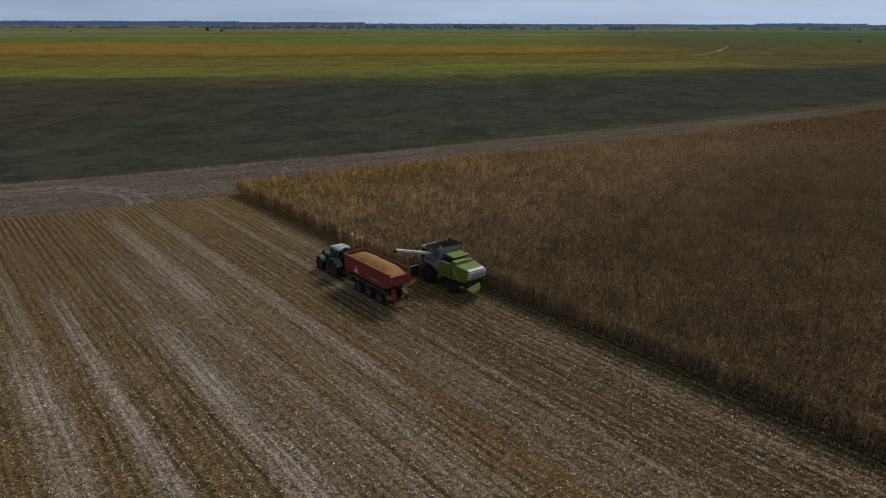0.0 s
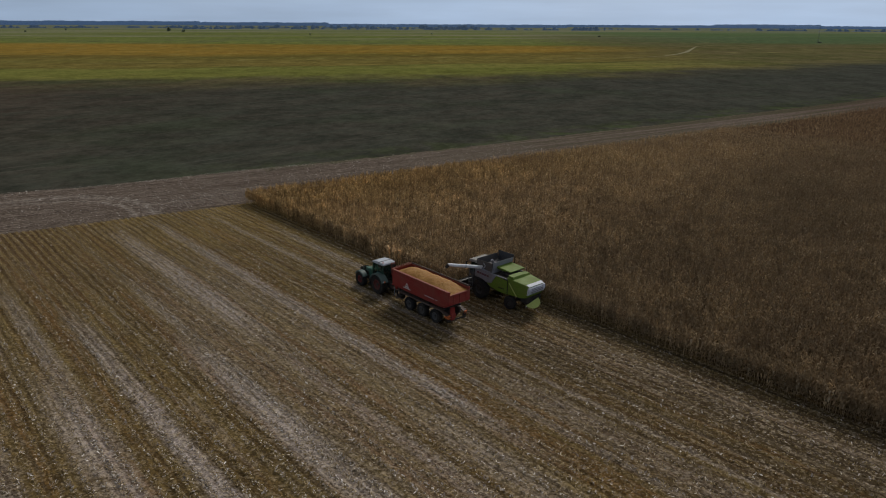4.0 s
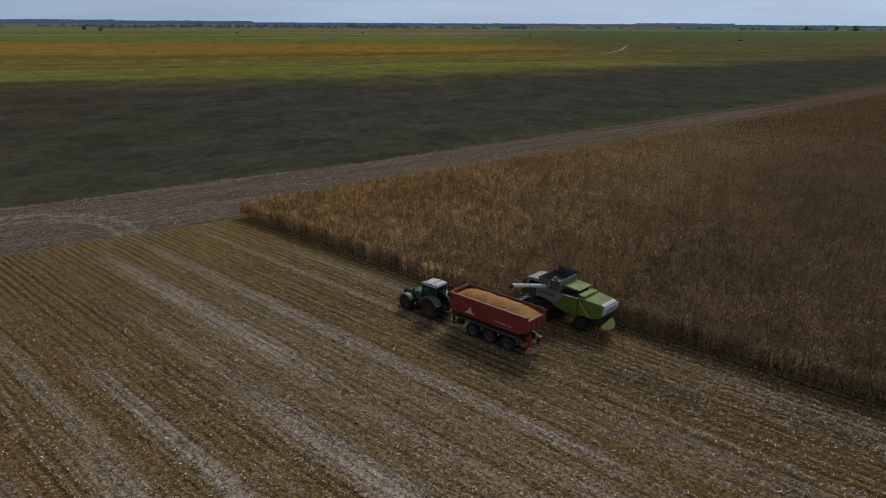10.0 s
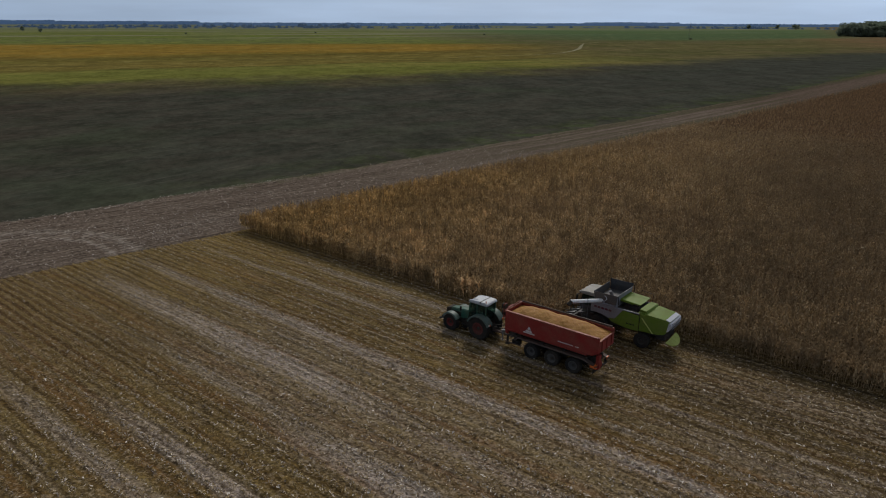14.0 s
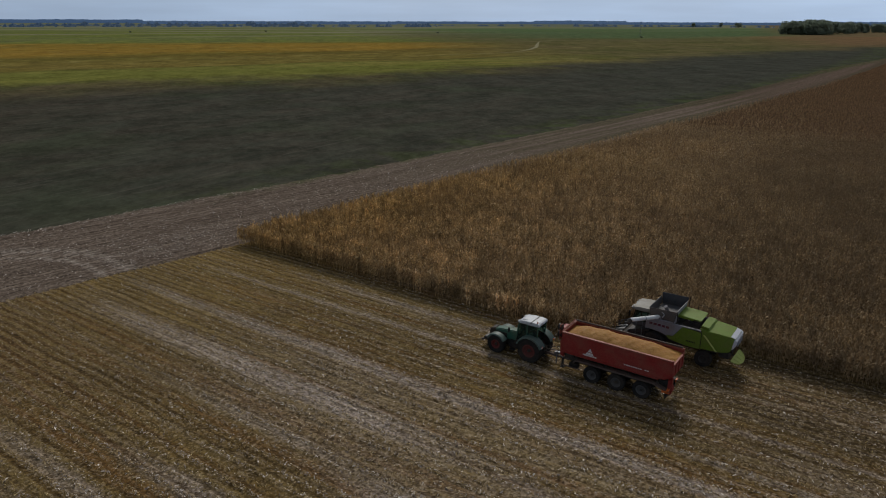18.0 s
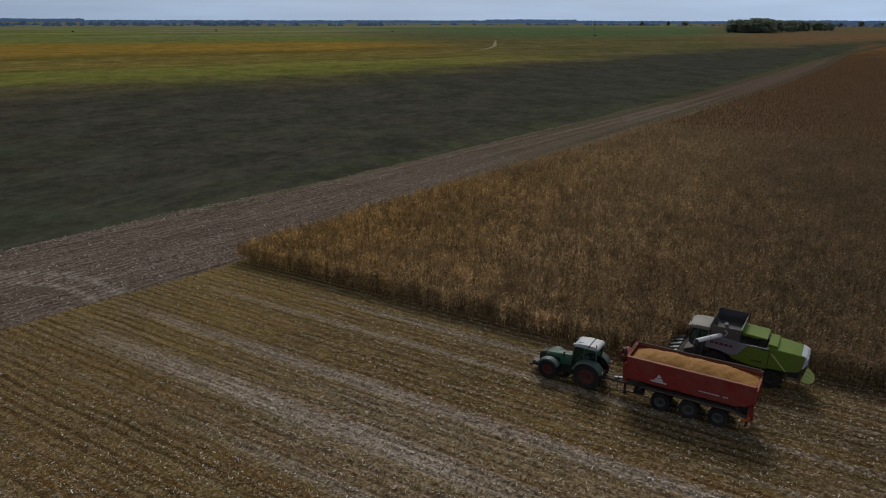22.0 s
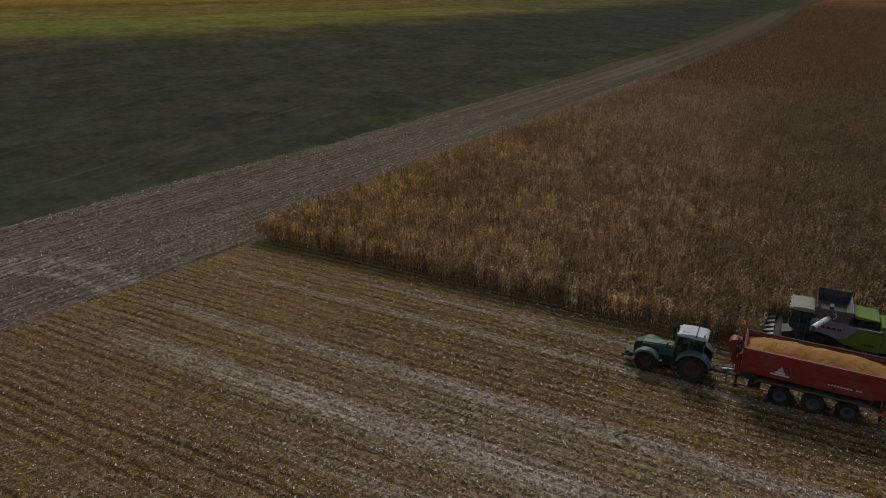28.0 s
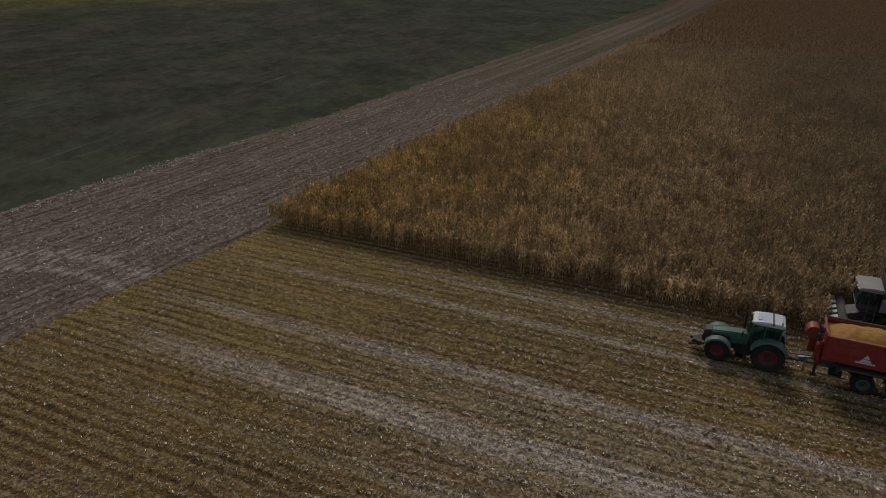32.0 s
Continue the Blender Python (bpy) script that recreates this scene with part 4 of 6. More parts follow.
def tube(p0, p1, r0, r1=None, seg=16, bm=None, hollow=0.0):
    """A round bar or pipe between two points."""
    b = bmesh.new()
    p0, p1 = Vector(p0), Vector(p1)
    r1 = r0 if r1 is None else r1
    turn = (p1 - p0).to_track_quat("Z", "Y").to_matrix()
    long = (p1 - p0).length
    rings = [(r0, 0.0), (r1, long)]
    if hollow:
        rings += [(r1 - hollow, long), (max(r0 - hollow, 0.005), long * 0.3)]
    made = [[b.verts.new(p0 + turn @ Vector((r * math.cos(k * 2 * math.pi / seg), r * math.sin(k * 2 * math.pi / seg), h))) for k in range(seg)] for r, h in rings]
    for lo, hi in zip(made, made[1:]):
        for k in range(seg):
            b.faces.new((lo[k], lo[(k + 1) % seg], hi[(k + 1) % seg], hi[k]))
    b.faces.new(made[0][::-1])
    b.faces.new(made[-1])
    return merge(bm, b)


def lathe(profile, seg, centre):
    """A turned solid about an axis along y; profile: radius and y."""
    b = bmesh.new()
    rings = [[b.verts.new((centre[0] + r * math.cos(a), centre[1] + y, centre[2] + r * math.sin(a))) for a in np.arange(seg) * 2 * math.pi / seg] for r, y in profile]
    for lo, hi in zip(rings, rings[1:]):
        for k in range(seg):
            b.faces.new((lo[k], lo[(k + 1) % seg], hi[(k + 1) % seg], hi[k]))
    return b


def wheel(thing, x, y, radius, width, side, rim_paint, rim_label, lugs=18, rim=0.55):
    """A wheel with a lugged tyre, a dished rim and a hub; side: +1 for an outer face towards +y."""
    R, w, c = radius, width / 2, (x, y, radius)
    b = lathe([(R * rim, -w * 0.8), (R * 0.8, -w), (R * 0.93, -w * 0.93), (R * 0.97, -w * 0.6), (R * 0.97, w * 0.6), (R * 0.93, w * 0.93), (R * 0.8, w), (R * rim, w * 0.8), (R * rim * 0.96, 0), (R * rim, -w * 0.8)], 40, c)
    for k in range(lugs):
        for half in (-1, 1):
            a = (k + (0.25 if half > 0 else 0)) * 2 * math.pi / lugs
            quad = []
            for up in (0.95, 1.0):
                for da, yy in ((0.0, 0.05), (0.09, 0.05), (-0.1 + 0.09, 0.95), (-0.1, 0.95)):
                    rr = R * up * (1 if yy < 0.5 else 0.975)
                    quad.append(b.verts.new((x + rr * math.cos(a + da), y + half * w * yy, radius + rr * math.sin(a + da))))
            b.faces.new(quad[4:])
            for i in range(4):
                b.faces.new((quad[i], quad[(i + 1) % 4], quad[4 + (i + 1) % 4], quad[4 + i]))
    hold = part("wheel", b, RUBBER, thing, smooth=True)
    o = side * w
    part("rim", lathe([(R * rim * 1.02, o * 0.82), (R * rim * 0.9, o * 0.86), (R * rim * 0.84, o * 0.55), (R * rim * 0.55, o * 0.3), (R * rim * 0.3, o * 0.35), (0.01, o * 0.35)], 32, c), rim_paint, hold, rim_label, True)
    hub = lathe([(R * 0.14, o * 0.3), (R * 0.13, o * 0.62), (R * 0.09, o * 0.68), (0.01, o * 0.68)], 16, c)
    for k in range(8):
        a = k * math.pi / 4
        hub = tube((x + R * 0.21 * math.cos(a), y + o * 0.3, radius + R * 0.21 * math.sin(a)), (x + R * 0.21 * math.cos(a), y + o * 0.46, radius + R * 0.21 * math.sin(a)), 0.02, seg=6, bm=hub)
    part("hub", hub, STEEL, hold, smooth=True)
    return hold


def fender(thing, x, z, radius, y0, y1, a0, a1, material, label="", thick=0.04):
    """A curved mudguard over a wheel."""
    b = bmesh.new()
    rows = []
    for a in np.linspace(radians(a0), radians(a1), 12):
        c, s_ = math.cos(a), math.sin(a)
        rows.append([b.verts.new((x + r * c, y, z + r * s_)) for r, y in ((radius, y0), (radius, y1), (radius - 0.1, y1 + (0.04 if y1 > y0 else -0.04)), (radius - 0.1 - thick, y1), (radius - thick, y1 - (0.02 if y1 > y0 else -0.02)), (radius - thick, y0))])
    for lo, hi in zip(rows, rows[1:]):
        for k in range(6):
            b.faces.new((lo[k], lo[(k + 1) % 6], hi[(k + 1) % 6], hi[k]))
    b.faces.new(rows[0])
    b.faces.new(rows[-1][::-1])
    return part("fender", b, material, thing, label, True)


def thing_at(name, s, n, turn=131.68):
    x, y, z = at(s, n)
    ob = new(name)
    ob.empty_display_size = 0.5
    ob.matrix_world = pose(x, y, 0.0, 0, 0, turn)
    return ob


def tractor(s, n):
    t = thing_at("tractor", s, n)
    tagged(t, "dark green tractor with white cab roof, pulling a red trailer", "tractor")
    for side in (1, -1):
        wheel(t, 0.0, side * 0.88, 1.0, 0.62, side, RED_RIM, "faded red rim", 20, 0.53)
        wheel(t, 2.95, side * 0.9, 0.76, 0.52, side, RED_RIM, "faded red rim", 18, 0.5)
        fender(t, 0.0, 1.0, 1.16, side * 0.5, side * 1.2, 20, 158, FENDER, "grey-green rear mudguard")
        fender(t, 2.95, 0.76, 0.9, side * 0.66, side * 1.16, 30, 150, FENDER, "grey-green front mudguard")
        lamp_ = box(-1.12, -1.05, side * 0.95 - 0.09, side * 0.95 + 0.09, 1.42, 1.6, 0.02)
        lamp_ = part("tail_lamp", lamp_, ORANGE, t, "orange and red tail lamp")
        part("reflector", box(-1.135, -1.115, side * 1.1 - 0.08, side * 1.1 + 0.08, 1.5, 1.64, 0.005), LENS, lamp_, "pale reflector")
        part("step", box(1.35, 1.85, side * 0.75 - 0.2, side * 0.75 + 0.2, 0.55, 0.6, 0.01, box(1.35, 1.85, side * 0.75 - 0.2, side * 0.75 + 0.2, 0.85, 0.9, 0.01)), BLACK, t)
        arm = tube((1.55, side * 0.8, 2.45), (1.7, side * 1.22, 2.5), 0.02, seg=8)
        mir = part("mirror", box(1.66, 1.74, side * 1.25 - 0.1, side * 1.25 + 0.1, 2.2, 2.62, 0.03), BLACK, t)
        part("arm", arm, BLACK, mir)
        part("headlight", box(3.86, 3.93, side * 0.26 - 0.12, side * 0.26 + 0.12, 1.42, 1.55, 0.02), LENS, t, "clear headlight")
    part("chassis", prism([(-0.7, 0.75), (3.5, 0.7), (3.6, 1.05), (1.9, 1.2), (-0.6, 1.25)], -0.32, 0.32, 0.04), STEEL, t)
    part("front_axle", tube((2.95, -0.7, 0.76), (2.95, 0.7, 0.76), 0.13, bm=box(2.7, 3.2, -0.25, 0.25, 0.6, 0.95, 0.04)), STEEL, t)
    part("rear_axle", tube((0, -0.65, 1.0), (0, 0.65, 1.0), 0.2), STEEL, t)

    def slim(x, y, z):
        k = 1.0 - 0.22 * max(0.0, (x - 1.4) / 2.5)
        return (x, y * k * (0.86 if z > 1.7 else 1.0), z)

    part("hood", prism([(1.35, 1.12), (3.72, 1.1), (3.75, 1.62), (3.35, 1.78), (2.2, 1.92), (1.35, 1.98)], -0.46, 0.46, 0.07, taper=slim), GREEN_T, t, "dark green bonnet", True)
    part("grille", prism([(3.7, 0.85), (3.92, 0.9), (3.95, 1.55), (3.8, 1.7), (3.4, 1.8), (3.3, 1.2)], -0.37, 0.37, 0.04), BLACK, t, "black front grille")
    part("side_vent", box(2.3, 3.3, 0.36, 0.44, 1.22, 1.6, 0.02, box(2.3, 3.3, -0.44, -0.36, 1.22, 1.6, 0.02)), BLACK, t)
    part("fuel_tank", box(0.95, 1.95, 0.4, 0.82, 0.68, 1.25, 0.09), BLACK, t)
    part("exhaust", tube((1.55, -0.62, 1.3), (1.55, -0.62, 2.95), 0.07, seg=12, hollow=0.02), STEEL, t)
    # cab
    cab = part("cab", prism([(-0.35, 1.2), (1.35, 1.2), (1.45, 1.45), (1.3, 1.5), (-0.35, 1.55)], -0.72, 0.72, 0.04), BLACK, t)
    for y in (-0.68, 0.68):
        for (x0, z0), (x1, z1) in (((1.4, 1.4), (1.12, 2.98)), ((0.45, 1.3), (0.42, 2.98)), ((-0.42, 1.5), (-0.5, 2.98))):
            part("pillar", tube((x0, y * 0.95, z0), (x1, y, z1), 0.045, seg=8), GREEN_T, cab, "dark green cab pillar")
    for y in (-0.66, 0.66):
        part("pane", prism([(1.36, 1.48), (1.1, 2.95), (0.46, 2.95), (0.48, 1.48)], y - 0.012, y + 0.012, 0), GLASS, cab)
        part("pane", prism([(0.41, 1.5), (0.39, 2.95), (-0.46, 2.95), (-0.38, 1.56)], y - 0.012, y + 0.012, 0), GLASS, cab)
    part("windscreen", prism([(1.42, 1.45), (1.12, 2.97), (1.09, 2.97), (1.39, 1.45)], -0.63, 0.63, 0), GLASS, cab, "dark windscreen")
    part("rear_window", prism([(-0.41, 1.55), (-0.5, 2.97), (-0.47, 2.97), (-0.38, 1.55)], -0.63, 0.63, 0), GLASS, cab)
    part("seat", box(0.05, 0.6, -0.28, 0.28, 1.5, 1.95, 0.08, box(-0.05, 0.15, -0.28, 0.28, 1.9, 2.45, 0.06)), BLACK, cab)
    part("steering_wheel", tube((0.95, 0, 1.5), (0.85, 0, 1.95), 0.03, seg=8, bm=tube((0.84, 0, 1.96), (0.82, 0, 2.0), 0.2, seg=16)), BLACK, cab)
    roof = part("roof", prism([(-0.6, 2.96), (1.18, 2.96), (1.25, 3.03), (1.1, 3.16), (0.4, 3.24), (-0.5, 3.22), (-0.65, 3.1)], -0.75, 0.75, 0.06), WHITE, t, "white cab roof", True)
    part("roof_seam", prism([(0.02, 3.1), (0.12, 3.1), (0.11, 3.25), (0.03, 3.25)], -0.76, 0.76, 0.01), BLACK, roof, "dark seam across the roof")
    part("roof_hatch", box(0.3, 0.95, -0.42, 0.42, 3.18, 3.235, 0.02), WHITE, roof)
    part("beacon", tube((-0.42, 0.6, 3.2), (-0.42, 0.6, 3.38), 0.05, 0.04, 10), ORANGE, roof)
    for y in (-0.55, 0.55):
        part("work_lamp", box(1.16, 1.28, y - 0.1, y + 0.1, 3.0, 3.1, 0.02), LENS, roof)
    # front linkage and hitch
    front = part("front_linkage", box(3.9, 4.2, -0.5, 0.5, 0.5, 0.82, 0.05), STEEL, t, "dark front linkage")
    for y in (-0.42, 0.42):
        part("link_arm", tube((3.75, y, 0.75), (4.55, y, 0.5), 0.06, seg=8, bm=box(4.45, 4.65, y - 0.07, y + 0.07, 0.42, 0.6, 0.02)), STEEL, front)
    part("ballast", box(4.15, 4.5, -0.36, 0.36, 0.5, 0.78, 0.06), STEEL, front)
    part("hitch", box(-1.15, -0.6, -0.14, 0.14, 0.62, 0.82, 0.03, box(-0.9, -0.55, -0.35, 0.35, 0.72, 1.2, 0.03)), STEEL, t)
    for y in (-0.45, 0.45):
        part("lift_arm", tube((-0.5, y, 0.75), (-1.25, y * 1.05, 0.62), 0.05, seg=8, bm=tube((-0.4, y, 1.35), (-0.95, y * 1.03, 0.68), 0.035, seg=8)), STEEL, t)


def trailer(s, n):
    t = thing_at("grain_trailer", s, n)
    tagged(t, "red three-axle grain trailer heaped with yellow maize, hitched to a tractor", "trailer")
    for x in (1.85, 0.0, -1.85):
        part("axle", tube((x, -1.0, 0.66), (x, 1.0, 0.66), 0.08), STEEL, t)
        for side in (1, -1):
            wheel(t, x, side * 0.93, 0.66, 0.5, side, PALE_RIM, "dusty grey rim", 16, 0.56)
    x0, x1, w, zl, zt = -3.85, 4.3, 1.17, 1.95, 3.42
    # open box: two sides, front, floor, slanting tail
    for y in (-w, w):
        i = -1 if y > 0 else 1
        side = part("side_wall", prism([(x0, zt), (x0 - 0.02, 2.3), (x0 + 0.6, zl), (x1, zl), (x1, zt)], y, y + i * 0.06, 0.012), RED, t, "red ribbed side wall")
        for z in (2.4, 2.98):
            part("rib", box(x0 + 0.08, x1 - 0.03, y - i * 0.005, y - i * 0.022, z, z + 0.045, 0.006), RED, side)
        part("rim_rail", box(x0 - 0.03, x1 + 0.03, y - i * 0.05, y + i * 0.1, zt, zt + 0.09, 0.02), RED_DULL, side, "worn red top rail")
        part("base_rail", box(x0 + 0.9, x1, y - i * 0.03, y + i * 0.09, zl - 0.08, zl + 0.04, 0.015), RED, side)
        # markings: a white triangle on a bar, and a line of lettering as bars
        tri = prism([(2.4, 2.22), (1.75, 2.22), (2.06, 2.72)], y - i * 0.003, y - i * 0.012, 0)
        part("triangle_mark", tri, WHITE_MARK, side, "white triangle marking")
        part("bar_mark", box(1.55, 2.6, y - i * 0.003, y - i * 0.012, 2.1, 2.2, 0), WHITE_MARK, side, "white bar marking")
        for k in range(11):
            if k != 8:
                xx = -0.5 - 0.165 * k
                part("letter_bar", box(xx - 0.125, xx, y - i * 0.003, y - i * 0.012, 2.24, 2.32, 0), WHITE_MARK, side)
        guard = part("mudguard_beam", prism([(3.4, 1.2), (3.1, 1.5), (-2.6, 1.5), (-3.75, 1.12), (-3.75, 1.04), (-2.6, 1.38), (3.1, 1.38), (3.32, 1.14)], y * 1.0 + i * 0.02, y - i * 0.06 + i * 0.45, 0.01), BEAM, t, "dusty brown mudguard beam")
        part("flap", box(-3.52, -3.48, y + i * 0.02, y + i * 0.42, 0.5, 1.0, 0), BLACK, guard)
        lamp_ = part("tail_lamp", box(-3.72, -3.6, y + i * 0.05, y + i * 0.4, 0.98, 1.2, 0.03), ORANGE, t, "orange and red tail lamp")
        part("side_marker", box(-3.6, -3.3, y - i * 0.03, y + i * 0.02, 1.02, 1.16, 0.02), ORANGE, lamp_)
    part("hull", prism([(x0 + 0.6, zl), (x1 - 0.02, zl), (x1 - 0.3, 1.55), (x0 + 1.2, 1.55)], -w + 0.05, w - 0.05, 0.02, taper=lambda x, y, z: (x, y * (1.0 if z > 1.8 else 0.6), z)), RED, t, "red hull that slopes in under the side walls")
    part("front_wall", box(x1 - 0.06, x1, -w, w, zl, zt, 0.01), RED, t)
    part("floor_plate", box(x0 + 0.6, x1 - 0.06, -w + 0.06, w - 0.06, zl + 0.005, zl + 0.06, 0), RED, t)
    gate = part("tailgate", prism([(x0, zt - 0.25), (x0 - 0.06, zt - 0.25), (x0 - 0.08, 2.3), (x0 + 0.55, zl - 0.02), (x0 + 0.6, zl + 0.04), (x0 - 0.01, 2.32)], -w + 0.02, w - 0.02, 0.01), RED, t, "red tailgate lower than the sides")
    for y in (-0.75, 0.0, 0.75):
        part("gate_rib", box(x0 - 0.13, x0 - 0.07, y - 0.05, y + 0.05, 2.35, zt - 0.28, 0.01), RED, gate)
    part("gate_rail", box(x0 - 0.1, x0 + 0.04, -w, w, zt - 0.27, zt - 0.17, 0.02), RED_DULL, gate)
    part("front_rail", box(x1 - 0.1, x1 + 0.05, -w, w, zt, zt + 0.1, 0.02), RED_DULL, t)
    for y in (-1, 1):
        part("corner_post", box(x0 - 0.05, x0 + 0.07, y * w - 0.07, y * w + 0.07, 2.3, zt + 0.12, 0.02), RED, t)
    # chute and underrun at the tail
    chute = part("tail_chute", box(-3.82, -3.55, 0.42, 0.86, 0.78, 1.95, 0.04), RED, t, "red discharge chute at the tail")
    part("chute_plate", box(-3.88, -3.81, 0.38, 0.9, 1.0, 1.4, 0.02), RED, chute)
    part("underrun_bar", box(-3.62, -3.5, -1.05, 1.05, 0.6, 0.72, 0.02), STEEL, t)
    for y in (-0.95, 0.95):
        part("underrun_post", box(-3.6, -3.5, y - 0.05, y + 0.05, 0.7, 1.2, 0.01), STEEL, t)
    # frame, drawbar and landing leg
    for y in (-0.45, 0.45):
        part("chassis_rail", prism([(4.3, 1.05), (4.3, 1.6), (-3.5, 1.6), (-3.5, 1.1), (-2.8, 0.98), (3.6, 0.98)], y - 0.08, y + 0.08, 0.015), STEEL, t)
    for x in (3.4, 0.9, -0.9, -2.9):
        part("cross_member", box(x - 0.07, x + 0.07, -1.05, 1.05, 1.5, 1.67, 0.01), STEEL, t)
    bar = bmesh.new()
    for y in (-0.55, 0.55):
        bar = tube((3.9, y, 1.08), (5.5, 0.08 * (1 if y > 0 else -1), 0.85), 0.09, seg=8, bm=bar)
    draw = part("drawbar", box(5.3, 6.2, -0.1, 0.1, 0.72, 0.9, 0.03, bar), BEAM, t, "dusty drawbar")
    part("spring_pack", prism([(4.5, 1.1), (5.35, 0.95), (5.35, 1.1), (4.5, 1.25)], -0.14, 0.14, 0.02), GREY, draw, "grey spring pack")
    part("jack", tube((5.0, 0.42, 0.35), (5.0, 0.36, 1.35), 0.05, seg=8), GREY, draw)
    part("cable", tube((4.5, -0.1, 1.6), (6.4, -0.05, 1.25), 0.025, seg=6), BLACK, draw)
    part("eye", tube((6.12, 0, 0.66), (6.12, 0, 0.92), 0.09, seg=12), STEEL, draw)
    part("hose", tube((4.4, 0.2, 1.4), (6.3, 0.1, 1.15), 0.03, seg=6), BLACK, draw)
    part("landing_leg", box(4.35, 4.5, 0.45, 0.6, 0.35, 1.1, 0.02, box(4.25, 4.6, 0.38, 0.67, 0.3, 0.36, 0.01)), STEEL, t, "dark landing leg")
    part("side_guard", box(2.75, 4.3, w - 0.06, w - 0.02, 0.78, 0.86, 0.01), BEAM, t, "dusty side guard rail")
    part("tool_box", box(3.0, 3.7, 0.62, 1.05, 0.72, 1.1, 0.04), BLACK, t)
    # machinery on the front wall
    part("front_housing", prism([(4.32, 1.2), (4.6, 1.3), (4.66, 2.5), (4.32, 2.8)], -0.1, 0.7, 0.05), RED, t, "dark red housing on the front wall")
    plate = part("port_plate", box(4.5, 4.6, 0.56, 1.1, 2.7, 3.95, 0.09), RED_DULL, t, "faded red plate with two round ports")
    for z in (3.1, 3.66):
        part("port", tube((4.48, 0.83, z), (4.74, 0.83, z), 0.24, seg=20, hollow=0.05), BLACK, plate, "black round port")
    part("drum", tube((4.85, -0.95, 2.75), (4.85, -0.2, 2.75), 0.42, seg=24), RED, t, "dull red drum on the front wall", True)
    part("drum_stand", box(4.5, 4.95, -0.75, -0.4, 1.3, 2.5, 0.03), RED, t)
    part("rolled_cover", tube((x0 + 0.1, -w - 0.02, zt + 0.16), (x1 - 0.05, -w - 0.02, zt + 0.13), 0.065, seg=12), BEAM, t, "brown rolled cover along one rim", True)
    part("cover_bow", tube((x1 + 0.02, w - 0.1, zt + 0.12), (x1 + 0.02, -w + 0.1, zt + 0.2), 0.035, seg=8), RED_DULL, t, "pale bow across the front rim")
    # the load
    g = bmesh.new()
    nx, ny = 70, 22
    r = np.random.default_rng(8)
    vs = []
    for i in range(nx):
        row = []
        for j in range(ny):
            a, b_ = i / (nx - 1), j / (ny - 1)
            x, y = x0 + 0.05 + a * (x1 - x0 - 0.15), (b_ - 0.5) * 2 * (w - 0.065)
            crown = (1 - abs(b_ - 0.5) ** 2 * 3.4)
            ends = min(1.0, a * 4.5, (1 - a) * 6)
            z = 3.2 + 0.1 * ends + 0.46 * crown * ends * (0.84 + 0.16 * abs(math.sin(a * 11 + 0.6)) + 0.1 * math.sin(a * 29 + b_ * 3)) + 0.025 * math.sin(a * 71 + b_ * 9) * math.sin(b_ * 23) + r.normal(0, 0.012)
            row.append(g.verts.new((x, y, z)))
        vs.append(row)
    for i in range(nx - 1):
        for j in range(ny - 1):
            g.faces.new((vs[i][j], vs[i + 1][j], vs[i + 1][j + 1], vs[i][j + 1]))
    m = Nodes("maize_grain", 0.7, spec=0.3)
    tc = m.t.nodes.new("ShaderNodeTexCoord")
    cell = m.add("ShaderNodeTexVoronoi", Scale=38.0)
    m.link(tc.outputs["Object"], cell.inputs["Vector"])
    col = m.mix(m.ramp(cell.outputs["Distance"], 0.1, 0.7), (0.46, 0.215, 0.034), (0.27, 0.115, 0.017))
    spots = m.noise(tc.outputs["Object"], 9.0, 2, 0.5)
    col = m.mix(m.math("MULTIPLY", m.ramp(spots, 0.66, 0.7), 0.75), col, (0.24, 0.06, 0.02))
    col = m.mix(m.math("MULTIPLY", m.ramp(m.noise(tc.outputs["Object"], 1.4, 3), 0.4, 0.7), 0.4), col, (0.4, 0.22, 0.05))
    sep = m.t.nodes.new("ShaderNodeSeparateXYZ")
    m.link(tc.outputs["Object"], sep.inputs[0])
    husk = m.math("MULTIPLY", m.ramp(m.math("ABSOLUTE", sep.outputs[1]), 0.85, 1.1), m.ramp(m.noise(m.join(sep.outputs[0], 0.0), 3.2, 3, 0.6), 0.54, 0.62))
    col = m.mix(m.math("MULTIPLY", husk, 0.8), col, (0.2, 0.05, 0.02))
    m.bump(cell.outputs["Distance"], 0.8, 0.02)
    heap = link("grain_heap", g, m.paint(col), None, smooth=True)
    heap.matrix_world = t.matrix_world.copy()
    tagged(heap, "heap of yellow maize grain filling a red trailer", "grain", kind="stuff")


